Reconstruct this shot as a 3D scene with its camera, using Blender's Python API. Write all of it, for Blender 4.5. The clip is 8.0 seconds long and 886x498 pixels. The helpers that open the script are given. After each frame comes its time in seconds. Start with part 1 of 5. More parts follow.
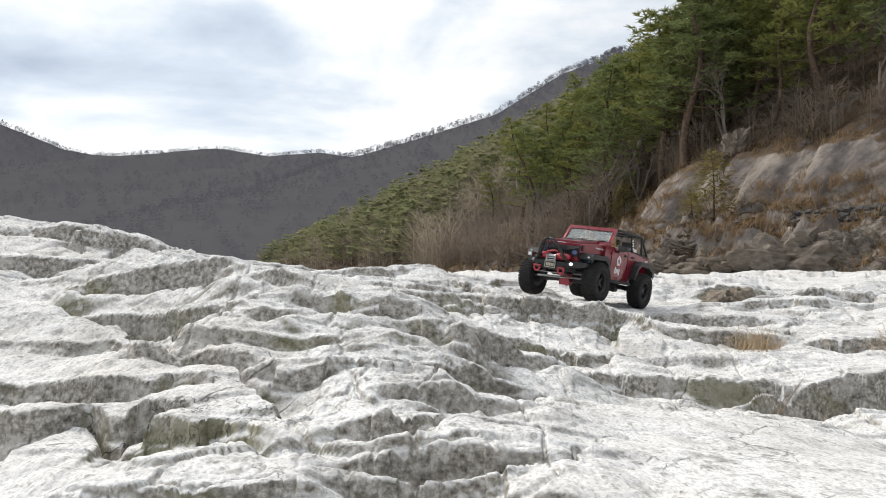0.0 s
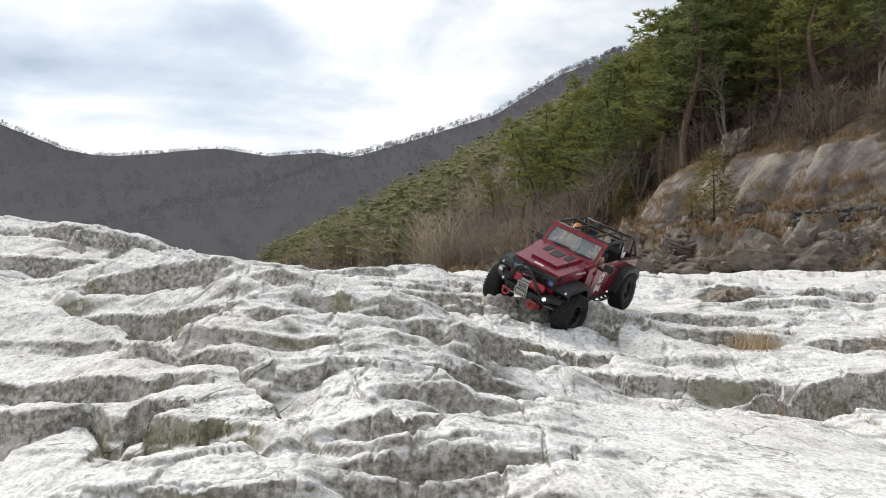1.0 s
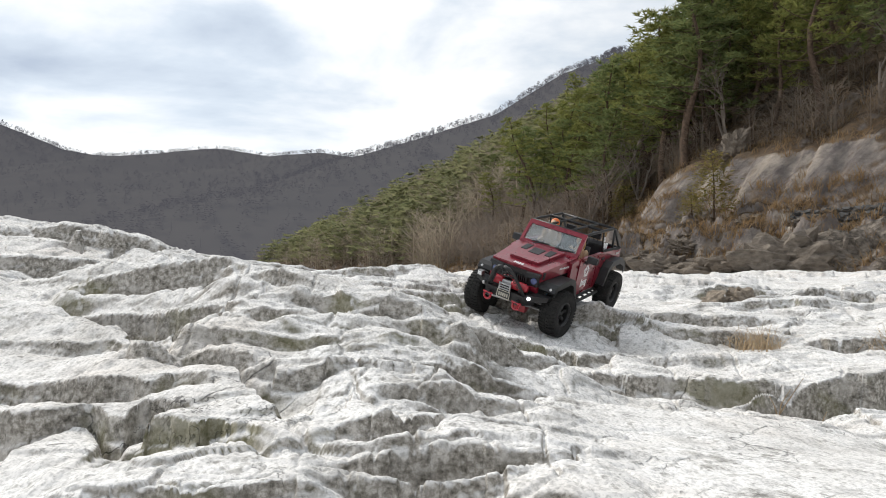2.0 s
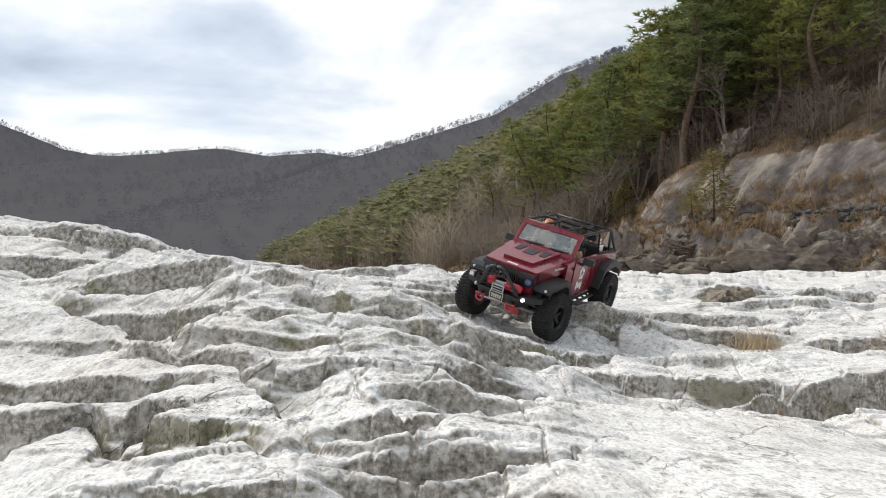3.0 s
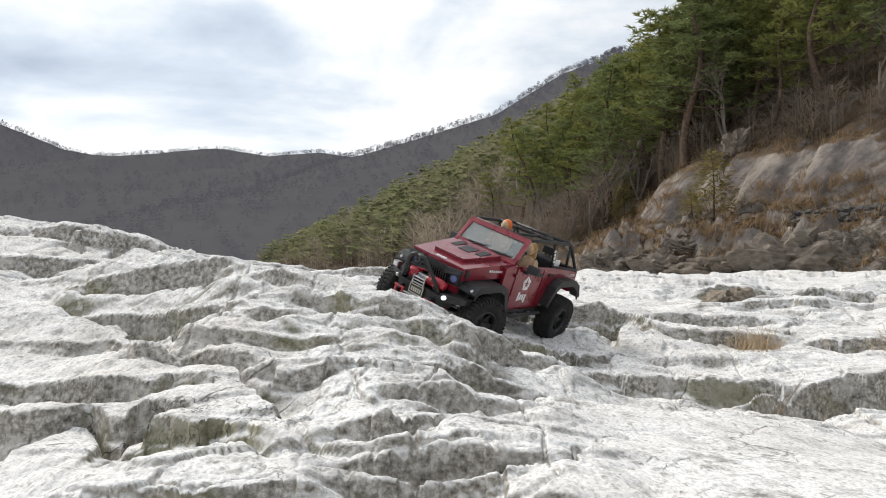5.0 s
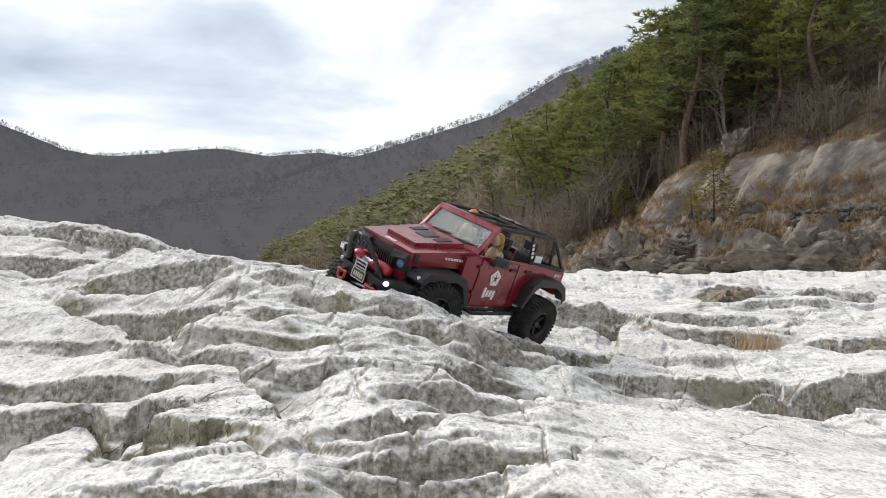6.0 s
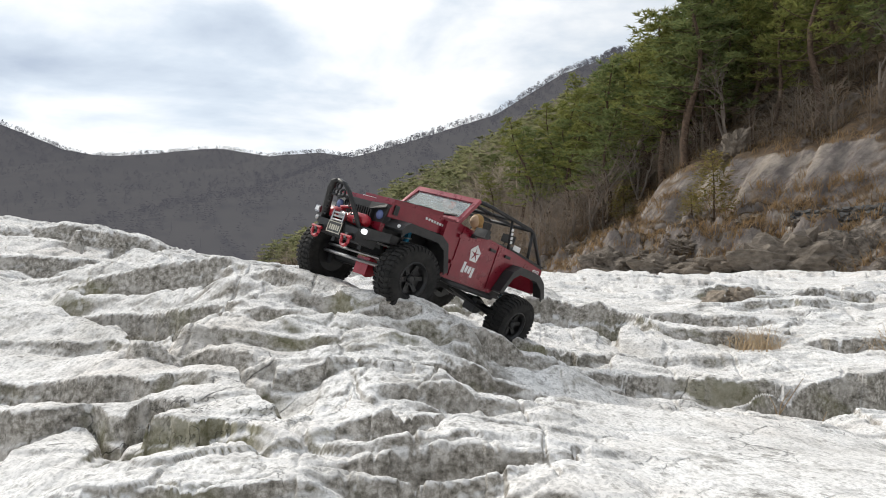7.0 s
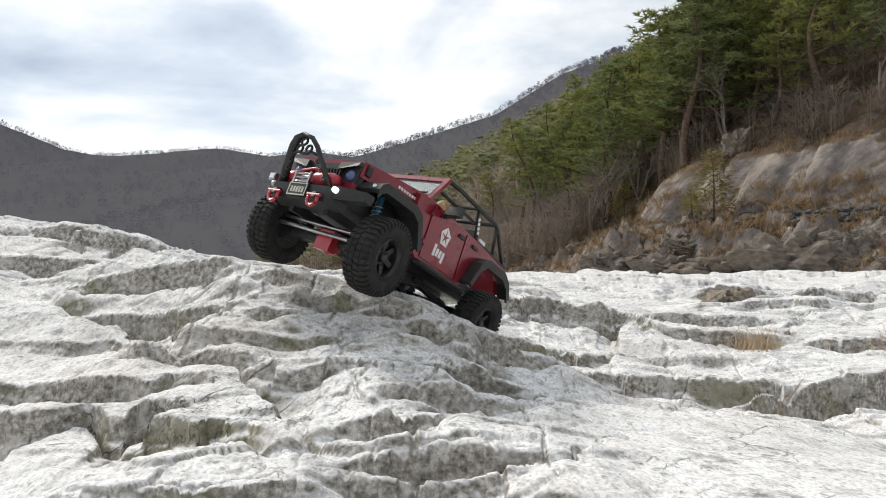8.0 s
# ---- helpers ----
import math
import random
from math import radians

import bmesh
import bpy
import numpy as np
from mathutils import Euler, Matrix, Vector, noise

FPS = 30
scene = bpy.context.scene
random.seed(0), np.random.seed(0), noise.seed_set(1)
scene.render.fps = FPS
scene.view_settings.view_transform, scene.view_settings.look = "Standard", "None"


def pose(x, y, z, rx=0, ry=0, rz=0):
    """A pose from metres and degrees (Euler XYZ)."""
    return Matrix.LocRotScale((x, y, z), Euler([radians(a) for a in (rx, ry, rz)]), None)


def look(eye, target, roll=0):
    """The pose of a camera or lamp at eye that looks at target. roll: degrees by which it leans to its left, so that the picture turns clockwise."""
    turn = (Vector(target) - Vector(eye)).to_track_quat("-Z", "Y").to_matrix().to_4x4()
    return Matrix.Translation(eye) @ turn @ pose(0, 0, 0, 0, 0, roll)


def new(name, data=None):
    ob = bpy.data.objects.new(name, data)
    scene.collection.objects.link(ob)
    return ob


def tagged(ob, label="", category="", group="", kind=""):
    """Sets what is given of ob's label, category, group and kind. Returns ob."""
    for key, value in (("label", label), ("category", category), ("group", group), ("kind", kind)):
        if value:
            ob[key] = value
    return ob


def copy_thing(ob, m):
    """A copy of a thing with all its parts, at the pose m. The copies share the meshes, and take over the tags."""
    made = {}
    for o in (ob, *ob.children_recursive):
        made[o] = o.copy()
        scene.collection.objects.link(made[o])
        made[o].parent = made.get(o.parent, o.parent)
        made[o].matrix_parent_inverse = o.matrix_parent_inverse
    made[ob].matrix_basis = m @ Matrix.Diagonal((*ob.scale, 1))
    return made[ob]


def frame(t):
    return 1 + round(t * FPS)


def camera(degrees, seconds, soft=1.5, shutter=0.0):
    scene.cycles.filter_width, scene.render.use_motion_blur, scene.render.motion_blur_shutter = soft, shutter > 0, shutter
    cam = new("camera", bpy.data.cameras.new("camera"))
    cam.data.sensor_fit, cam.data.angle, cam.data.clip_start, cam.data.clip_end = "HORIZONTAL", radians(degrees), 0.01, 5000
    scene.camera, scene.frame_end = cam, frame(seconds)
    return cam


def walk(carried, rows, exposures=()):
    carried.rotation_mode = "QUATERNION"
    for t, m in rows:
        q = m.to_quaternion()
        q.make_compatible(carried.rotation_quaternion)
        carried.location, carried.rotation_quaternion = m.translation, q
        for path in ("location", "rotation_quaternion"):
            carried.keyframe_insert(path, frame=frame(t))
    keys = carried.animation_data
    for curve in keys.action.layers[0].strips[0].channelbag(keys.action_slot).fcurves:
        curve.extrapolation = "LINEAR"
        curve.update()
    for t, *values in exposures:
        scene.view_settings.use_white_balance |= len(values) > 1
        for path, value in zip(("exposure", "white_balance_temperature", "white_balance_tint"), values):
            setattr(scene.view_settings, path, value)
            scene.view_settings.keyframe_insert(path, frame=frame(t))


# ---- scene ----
cam = camera(69.7, 8.0, soft=1.0, shutter=0.0)
EYE = (0.0, 0.0, 0.30)
VIEW = look(EYE, (0.0, 100.0, 0.30 + 100.0 * math.tan(radians(1.882))))
walk(cam, [(0.0, VIEW), (8.0, VIEW)], exposures=[(0.0, 0.0), (8.0, 0.0)])

# ---- sky and sun ----
SUN_ELEV, SUN_TURN = 47.0, -50.0   # degrees; turn from straight ahead, to the right positive


def build_world():
    world = bpy.data.worlds.new("cloudy_sky")
    world.use_nodes = True
    scene.world = world
    nt = world.node_tree
    nt.nodes.clear()
    N, L = nt.nodes.new, nt.links.new
    out = N("ShaderNodeOutputWorld")
    bg = N("ShaderNodeBackground")
    sky = N("ShaderNodeTexSky")
    sky.sky_type = "NISHITA"
    sky.sun_disc = False
    sky.sun_elevation = radians(SUN_ELEV)
    sky.sun_rotation = radians(SUN_TURN)
    gain = N("ShaderNodeVectorMath")
    gain.operation = "SCALE"
    gain.inputs["Scale"].default_value = 0.10
    L(sky.outputs[0], gain.inputs[0])
    co = N("ShaderNodeTexCoord")
    mp = N("ShaderNodeMapping")
    mp.inputs["Scale"].default_value = (1.0, 1.0, 2.6)
    mp.inputs["Location"].default_value = (0.35, 0.0, 0.3)
    L(co.outputs["Generated"], mp.inputs[0])
    big = N("ShaderNodeTexNoise")
    big.inputs["Scale"].default_value = 2.1
    big.inputs["Detail"].default_value = 7.0
    big.inputs["Roughness"].default_value = 0.52
    big.inputs["Distortion"].default_value = 0.25
    L(mp.outputs[0], big.inputs["Vector"])
    tone = N("ShaderNodeValToRGB")
    cr = tone.color_ramp
    cr.elements[0].position, cr.elements[0].color = 0.36, (0.50, 0.575, 0.69, 1)
    cr.elements[1].position, cr.elements[1].color = 0.56, (1.12, 1.13, 1.13, 1)
    mid = cr.elements.new(0.465)
    mid.color = (0.74, 0.82, 0.91, 1)
    L(big.outputs[0], tone.inputs[0])
    mix = N("ShaderNodeMix")
    mix.data_type = "RGBA"
    mix.inputs[0].default_value = 0.88
    L(gain.outputs[0], mix.inputs[6])
    L(tone.outputs[0], mix.inputs[7])
    # the cloud deck is brighter towards the hidden sun
    a, e = radians(SUN_TURN), radians(SUN_ELEV)
    dot = N("ShaderNodeVectorMath")
    dot.operation = "DOT_PRODUCT"
    dot.inputs[1].default_value = (math.sin(a) * math.cos(e), math.cos(a) * math.cos(e), math.sin(e))
    L(co.outputs["Generated"], dot.inputs[0])
    fall = N("ShaderNodeMapRange")
    fall.inputs["From Min"].default_value, fall.inputs["From Max"].default_value = -0.6, 0.75
    fall.inputs["To Min"].default_value, fall.inputs["To Max"].default_value = 0.52, 1.06
    L(dot.outputs["Value"], fall.inputs["Value"])
    lit = N("ShaderNodeVectorMath")
    lit.operation = "SCALE"
    L(mix.outputs[2], lit.inputs[0])
    L(fall.outputs[0], lit.inputs["Scale"])
    L(lit.outputs[0], bg.inputs[0])
    bg.inputs[1].default_value = 1.0
    L(bg.outputs[0], out.inputs[0])


build_world()
sun = new("sun", bpy.data.lights.new("sun", "SUN"))
sun.data.energy, sun.data.angle, sun.data.color = 2.55, radians(11), (1.0, 0.94, 0.85)
_a, _e = radians(SUN_TURN), radians(SUN_ELEV)
sun.matrix_world = look((0, 0, 0), (-math.sin(_a) * math.cos(_e), -math.cos(_a) * math.cos(_e), -math.sin(_e)))


# ---- materials ----
class Nodes:
    """A node material in a few words."""

    def __init__(self, name, rough=0.6, metal=0.0, spec=0.5, coat=0.0):
        self.m = bpy.data.materials.new(name)
        self.m.use_nodes = True
        self.t = self.m.node_tree
        self.b = self.t.nodes["Principled BSDF"]
        self.b.inputs["Roughness"].default_value = rough
        self.b.inputs["Metallic"].default_value = metal
        self.b.inputs["Specular IOR Level"].default_value = spec
        self.b.inputs["Coat Weight"].default_value = coat
        self.b.inputs["Coat Roughness"].default_value = 0.06
        self.co = self.t.nodes.new("ShaderNodeTexCoord")

    def node(self, kind):
        return self.t.nodes.new(kind)

    def link(self, a, b):
        self.t.links.new(a, b)

    def noise(self, scale, detail=4.0, rough=0.55, stretch=(1, 1, 1), distort=0.0, turned=(0, 0, 0)):
        mp = self.node("ShaderNodeMapping")
        mp.vector_type = "TEXTURE" if turned != (0, 0, 0) else "POINT"
        mp.inputs["Rotation"].default_value = turned
        if mp.vector_type == "TEXTURE":
            stretch = tuple(1.0 / v for v in stretch)
        mp.inputs["Scale"].default_value = stretch
        self.link(self.co.outputs["Object"], mp.inputs[0])
        n = self.node("ShaderNodeTexNoise")
        n.inputs["Scale"].default_value, n.inputs["Detail"].default_value = scale, detail
        n.inputs["Roughness"].default_value, n.inputs["Distortion"].default_value = rough, distort
        self.link(mp.outputs[0], n.inputs["Vector"])
        return n.outputs[0]

    def ramp(self, value, stops):
        r = self.node("ShaderNodeValToRGB")
        r.color_ramp.elements[0].position, r.color_ramp.elements[0].color = stops[0][0], (*stops[0][1], 1)
        r.color_ramp.elements[1].position, r.color_ramp.elements[1].color = stops[-1][0], (*stops[-1][1], 1)
        for p, c in stops[1:-1]:
            e = r.color_ramp.elements.new(p)
            e.color = (*c, 1)
        self.link(value, r.inputs[0])
        return r.outputs[0]

    def grey(self, value, lo, hi, a=0.0, b=1.0):
        return self.ramp(value, [(lo, (a, a, a)), (hi, (b, b, b))])

    def mix(self, fac, a, b, kind="MIX"):
        n = self.node("ShaderNodeMix")
        n.data_type, n.blend_type = "RGBA", kind
        for sock, v in ((n.inputs[0], fac), (n.inputs[6], a), (n.inputs[7], b)):
            if isinstance(v, (int, float)):
                sock.default_value = v
            elif isinstance(v, tuple):
                sock.default_value = (*v, 1)
            else:
                self.link(v, sock)
        return n.outputs[2]

    def bump(self, value, strength, distance):
        n = self.node("ShaderNodeBump")
        n.inputs["Strength"].default_value, n.inputs["Distance"].default_value = strength, distance
        self.link(value, n.inputs["Height"])
        if self.b.inputs["Normal"].is_linked:
            self.link(self.b.inputs["Normal"].links[0].from_socket, n.inputs["Normal"])
        self.link(n.outputs[0], self.b.inputs["Normal"])

    def color(self, c):
        if isinstance(c, tuple):
            self.b.inputs["Base Color"].default_value = (*c, 1)
        else:
            self.link(c, self.b.inputs["Base Color"])

    def upward(self):
        g, s = self.node("ShaderNodeNewGeometry"), self.node("ShaderNodeSeparateXYZ")
        self.link(g.outputs["Normal"], s.inputs[0])
        return s.outputs[2]

    def island(self):
        return self.node("ShaderNodeNewGeometry").outputs["Random Per Island"]

    def each(self):
        return self.node("ShaderNodeObjectInfo").outputs["Random"]


def rock_material():
    k = Nodes("pale_bedrock", rough=0.85, spec=0.25)
    top = k.ramp(k.noise(6, 7, 0.62), [(0.30, (0.60, 0.58, 0.55)), (0.43, (0.76, 0.745, 0.725)), (0.58, (0.85, 0.84, 0.825))])
    rust = k.grey(k.noise(3.1, 5, 0.6), 0.54, 0.72)
    top = k.mix(k.mix(0.38, (0, 0, 0), rust), top, (0.56, 0.47, 0.38))
    stain = k.grey(k.noise(10, 8, 0.72), 0.57, 0.64)
    top = k.mix(k.mix(0.62, (0, 0, 0), stain), top, (0.23, 0.22, 0.195))
    speck = k.grey(k.noise(80, 5, 0.66), 0.56, 0.63)
    top = k.mix(k.mix(0.58, (0, 0, 0), speck), top, (0.27, 0.26, 0.235))
    # grains and pits, a few millimetres across
    top = k.mix(1.0, top, k.grey(k.noise(260, 3, 0.6), 0.38, 0.54, 0.70, 1.0), "MULTIPLY")
    top = k.mix(1.0, top, k.grey(k.noise(34, 5, 0.66), 0.34, 0.50, 0.74, 1.0), "MULTIPLY")
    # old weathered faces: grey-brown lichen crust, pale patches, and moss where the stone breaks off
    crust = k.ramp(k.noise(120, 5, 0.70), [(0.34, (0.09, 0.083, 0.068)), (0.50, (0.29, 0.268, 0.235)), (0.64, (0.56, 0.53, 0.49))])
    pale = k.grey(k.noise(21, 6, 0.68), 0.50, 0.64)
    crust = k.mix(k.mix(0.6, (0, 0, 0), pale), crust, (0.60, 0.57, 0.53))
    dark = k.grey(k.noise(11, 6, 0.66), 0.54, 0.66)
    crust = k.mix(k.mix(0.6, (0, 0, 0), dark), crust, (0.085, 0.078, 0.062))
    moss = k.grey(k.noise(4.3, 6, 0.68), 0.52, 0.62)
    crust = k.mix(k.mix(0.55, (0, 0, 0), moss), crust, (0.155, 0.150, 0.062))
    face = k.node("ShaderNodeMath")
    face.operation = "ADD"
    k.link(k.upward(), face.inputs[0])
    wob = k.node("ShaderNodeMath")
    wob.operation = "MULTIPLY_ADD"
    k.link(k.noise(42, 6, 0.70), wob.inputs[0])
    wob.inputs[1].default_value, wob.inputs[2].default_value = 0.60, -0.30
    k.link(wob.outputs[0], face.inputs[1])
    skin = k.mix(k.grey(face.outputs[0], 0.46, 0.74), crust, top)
    # hairline cracks, broken off here and there
    vo = k.node("ShaderNodeTexVoronoi")
    vo.feature = "DISTANCE_TO_EDGE"
    vo.inputs["Scale"].default_value = 6.5
    mp = k.node("ShaderNodeMapping")
    mp.inputs["Scale"].default_value = (0.8, 1.5, 1.0)
    k.link(k.co.outputs["Object"], mp.inputs[0])
    add = k.node("ShaderNodeVectorMath")
    add.operation = "ADD"
    k.link(mp.outputs[0], add.inputs[0])
    k.link(k.grey(k.noise(9, 5, 0.6), 0.3, 0.7, -0.11, 0.11), add.inputs[1])
    k.link(add.outputs[0], vo.inputs["Vector"])
    crack = k.mix(k.grey(k.noise(3.7, 3), 0.52, 0.62), (1, 1, 1), k.grey(vo.outputs["Distance"], 0.002, 0.010))
    skin = k.mix(1.0, skin, k.mix(0.6, (1, 1, 1), crack), "MULTIPLY")
    k.color(skin)
    k.bump(crack, 0.6, 0.004)
    k.bump(k.noise(40, 6, 0.64), 0.7, 0.0042)
    k.bump(k.noise(260, 4, 0.6), 0.6, 0.0012)
    return k.m


def slope_material():
    k = Nodes("leaf_litter_slope", rough=0.95, spec=0.1)
    c = k.ramp(k.noise(0.9, 8, 0.65), [(0.3, (0.05, 0.039, 0.030)), (0.5, (0.115, 0.085, 0.06)), (0.7, (0.20, 0.145, 0.095))])
    c = k.mix(k.grey(k.noise(4, 8, 0.7), 0.52, 0.75), c, (0.21, 0.135, 0.075))
    stone = k.ramp(k.noise(0.8, 9, 0.66, (1, 1, 1.6), 0.4), [(0.30, (0.105, 0.094, 0.088)), (0.5, (0.225, 0.198, 0.18)), (0.68, (0.38, 0.335, 0.29))])
    # seep marks run slantwise down the slabs
    streak = k.grey(k.noise(1.5, 7, 0.66, (2.6, 2.6, 0.42), 0.3, (0.0, 0.85, 0.0)), 0.46, 0.60)
    stone = k.mix(k.mix(0.62, (0, 0, 0), streak), stone, (0.115, 0.10, 0.10))
    pale = k.grey(k.noise(0.55, 6, 0.62, (1.8, 1.8, 0.6), 0.2, (0.0, 0.85, 0.0)), 0.54, 0.64)
    stone = k.mix(k.mix(0.6, (0, 0, 0), pale), stone, (0.43, 0.375, 0.31))
    face = k.node("ShaderNodeMath")
    face.operation = "ADD"
    k.link(k.upward(), face.inputs[0])
    k.link(k.grey(k.noise(1.7, 7, 0.65), 0.3, 0.7, -0.16, 0.16), face.inputs[1])
    k.color(k.mix(k.grey(face.outputs[0], 0.66, 0.78), stone, c))
    k.bump(k.noise(5.5, 8, 0.66), 0.8, 0.16)
    return k.m


def plain(name, stops, scale=30.0, rough=0.7, bump=0.0, metal=0.0, spec=0.5, coat=0.0, per=""):
    """A surface with colour variation at two scales; per: also by 'island' or by 'each' object."""
    k = Nodes(name, rough, metal, spec, coat)
    n = k.noise(scale, 6, 0.62)
    c = k.ramp(n, [(0.3, stops[0]), (0.7, stops[1])])
    c = k.mix(k.grey(k.noise(scale * 0.17, 3), 0.35, 0.75, 0.0, 0.35), c, tuple(0.6 * v for v in stops[0]))
    if per:
        c = k.mix(k.grey(k.island() if per == "island" else k.each(), 0.0, 1.0, 0.0, 0.75), c, stops[-1])
    k.color(c)
    if bump:
        k.bump(n, 0.5, bump)
    return k.m


def leafy(m, share=0.55):
    """Lets part of the light through thin leaves and twigs."""
    t = m.node_tree
    b = t.nodes["Principled BSDF"]
    out = t.nodes["Material Output"]
    tr, mx = t.nodes.new("ShaderNodeBsdfTranslucent"), t.nodes.new("ShaderNodeMixShader")
    mx.inputs[0].default_value = share
    t.links.new(b.inputs["Base Color"].links[0].from_socket, tr.inputs[0])
    t.links.new(b.outputs[0], mx.inputs[1])
    t.links.new(tr.outputs[0], mx.inputs[2])
    t.links.new(mx.outputs[0], out.inputs[0])


ROCK = rock_material()
SLOPE = slope_material()
BOULDER = plain("boulder_stone", ((0.040, 0.035, 0.030), (0.33, 0.285, 0.24), (0.20, 0.165, 0.13)), 6.5, 0.9, 0.22, spec=0.2, per="each")
LOOSESTONE = plain("loose_stone_brown", ((0.20, 0.165, 0.13), (0.42, 0.36, 0.29), (0.36, 0.32, 0.27)), 2.5, 0.9, 0.05, spec=0.2)
WALLSTONE = plain("dark_wall_stone", ((0.05, 0.05, 0.05), (0.17, 0.16, 0.15), (0.10, 0.10, 0.10)), 6.0, 0.9, 0.03, spec=0.2, per="each")
NEEDLES = plain("pine_needles", ((0.099, 0.140, 0.046), (0.239, 0.272, 0.083), (0.314, 0.288, 0.090)), 1.2, 0.75, spec=0.25, per="island")
NEEDLES_DARK = plain("dark_pine_needles", ((0.079, 0.124, 0.053), (0.194, 0.237, 0.088), (0.229, 0.237, 0.088)), 1.2, 0.75, spec=0.25, per="island")
YOUNG = plain("young_pine_needles", ((0.13, 0.13, 0.04), (0.26, 0.235, 0.075), (0.30, 0.22, 0.09)), 1.2, 0.75, spec=0.25, per="island")
BARK = plain("pine_bark", ((0.046, 0.034, 0.026), (0.169, 0.117, 0.085), (0.104, 0.078, 0.065)), 14.0, 0.95, 0.02, spec=0.1)
TWIG = plain("bare_twigs", ((0.128, 0.107, 0.092), (0.300, 0.263, 0.232), (0.210, 0.173, 0.143)), 8.0, 0.95, spec=0.1, per="each")
DRYGRASS = plain("dry_grass", ((0.20, 0.14, 0.08), (0.40, 0.30, 0.18), (0.30, 0.185, 0.09)), 5.0, 0.9, spec=0.15, per="island")
STRAW = plain("pale_straw", ((0.36, 0.28, 0.19), (0.58, 0.48, 0.34), (0.42, 0.31, 0.19)), 30.0, 0.85, spec=0.2, per="island")
SHRUB = plain("winter_shrub", ((0.143, 0.127, 0.112), (0.299, 0.267, 0.234), (0.286, 0.215, 0.156)), 2.0, 0.95, spec=0.1, per="island")
WOODS = plain("mixed_winter_woods", ((0.189, 0.177, 0.133), (0.380, 0.336, 0.260), (0.405, 0.322, 0.253)), 0.06, 0.95, spec=0.05, per="island")
WOODS_GREEN = plain("pine_woods_green", ((0.131, 0.154, 0.085), (0.262, 0.277, 0.142), (0.308, 0.293, 0.154)), 0.06, 0.95, spec=0.05, per="island")
HAZED_FARWOODS = plain("far_winter_woods_haze_glow", ((0.028, 0.029, 0.025), (0.048, 0.045, 0.038), (0.04, 0.038, 0.032)), 0.02, 1.0, spec=0.0, per="island")
HAZED_FARWOODS.node_tree.nodes["Principled BSDF"].inputs["Emission Color"].default_value = (0.074, 0.074, 0.088, 1)   # blue-grey haze of the air, put into the material as a glow
HAZED_FARWOODS.node_tree.nodes["Principled BSDF"].inputs["Emission Strength"].default_value = 1.0

for _m in (NEEDLES, NEEDLES_DARK, YOUNG, DRYGRASS, STRAW, SHRUB, WOODS, WOODS_GREEN):
    leafy(_m)


# ---- small numeric helpers ----
def hashed(i, j, seed):
    n = (i.astype(np.int64) * 374761393 + j.astype(np.int64) * 668265263 + seed * 974634777) & 0xFFFFFFFF
    n = ((n ^ (n >> 13)) * 1274126177) & 0xFFFFFFFF
    return ((n ^ (n >> 16)) & 0xFFFF) / 65535.0


def vnoise(x, y, seed=0):
    """Smooth noise from -1 to 1."""
    i, j = np.floor(x), np.floor(y)
    a, b = x - i, y - j
    a, b = a * a * a * (a * (a * 6 - 15) + 10), b * b * b * (b * (b * 6 - 15) + 10)
    v = (hashed(i, j, seed) * (1 - a) + hashed(i + 1, j, seed) * a) * (1 - b) + (hashed(i, j + 1, seed) * (1 - a) + hashed(i + 1, j + 1, seed) * a) * b
    return 2 * v - 1


def fbm(x, y, octaves=4, seed=0, gain=0.5):
    v, amp, total = 0.0, 1.0, 0.0
    for o in range(octaves):
        v = v + amp * vnoise(x * 2.03 ** o + 17.3 * o, y * 2.03 ** o - 9.1 * o, seed + o)
        total, amp = total + amp, amp * gain
    return v / total


def blocks(x, y, w, d, seed, sharp=48.0):
    """Stone split into uneven blocks of about w by d: each one's height and tilt (both -1 to 1), and the way to its nearest joint (0 to 1)."""
    qx, qy = x / w, y / d
    qx, qy = qx + 0.35 * fbm(qx * 0.9, qy * 0.9, 3, seed + 1), qy + 0.35 * fbm(qx * 0.9 + 40, qy * 0.9, 3, seed + 2)
    ci, cj = np.floor(qx), np.floor(qy)
    best, second = np.full(x.shape, 9.0), np.full(x.shape, 9.0)
    total, height, tilt = np.full(x.shape, 1e-12), np.zeros(x.shape), np.zeros(x.shape)
    for di in (-1, 0, 1):
        for dj in (-1, 0, 1):
            i, j = ci + di, cj + dj
            fx, fy = i + 0.12 + 0.76 * hashed(i, j, seed + 3), j + 0.12 + 0.76 * hashed(i, j, seed + 4)
            e = np.hypot(qx - fx, qy - fy)
            second = np.where(e < best, best, np.minimum(second, e))
            best = np.minimum(best, e)
            wt = np.exp(-sharp * e)
            total = total + wt
            height = height + wt * (2 * hashed(i, j, seed + 5) - 1)
            tilt = tilt + wt * ((qy - fy) * (0.5 + hashed(i, j, seed + 6)) + (qx - fx) * (1.2 * hashed(i, j, seed + 7) - 0.6))
    height, tilt = height / total, tilt / total
    return height, tilt, np.clip(second - best, 0, 1)


def smooth(a, b, v):
    t = np.clip((v - a) / (b - a), 0, 1)
    return t * t * (3 - 2 * t)


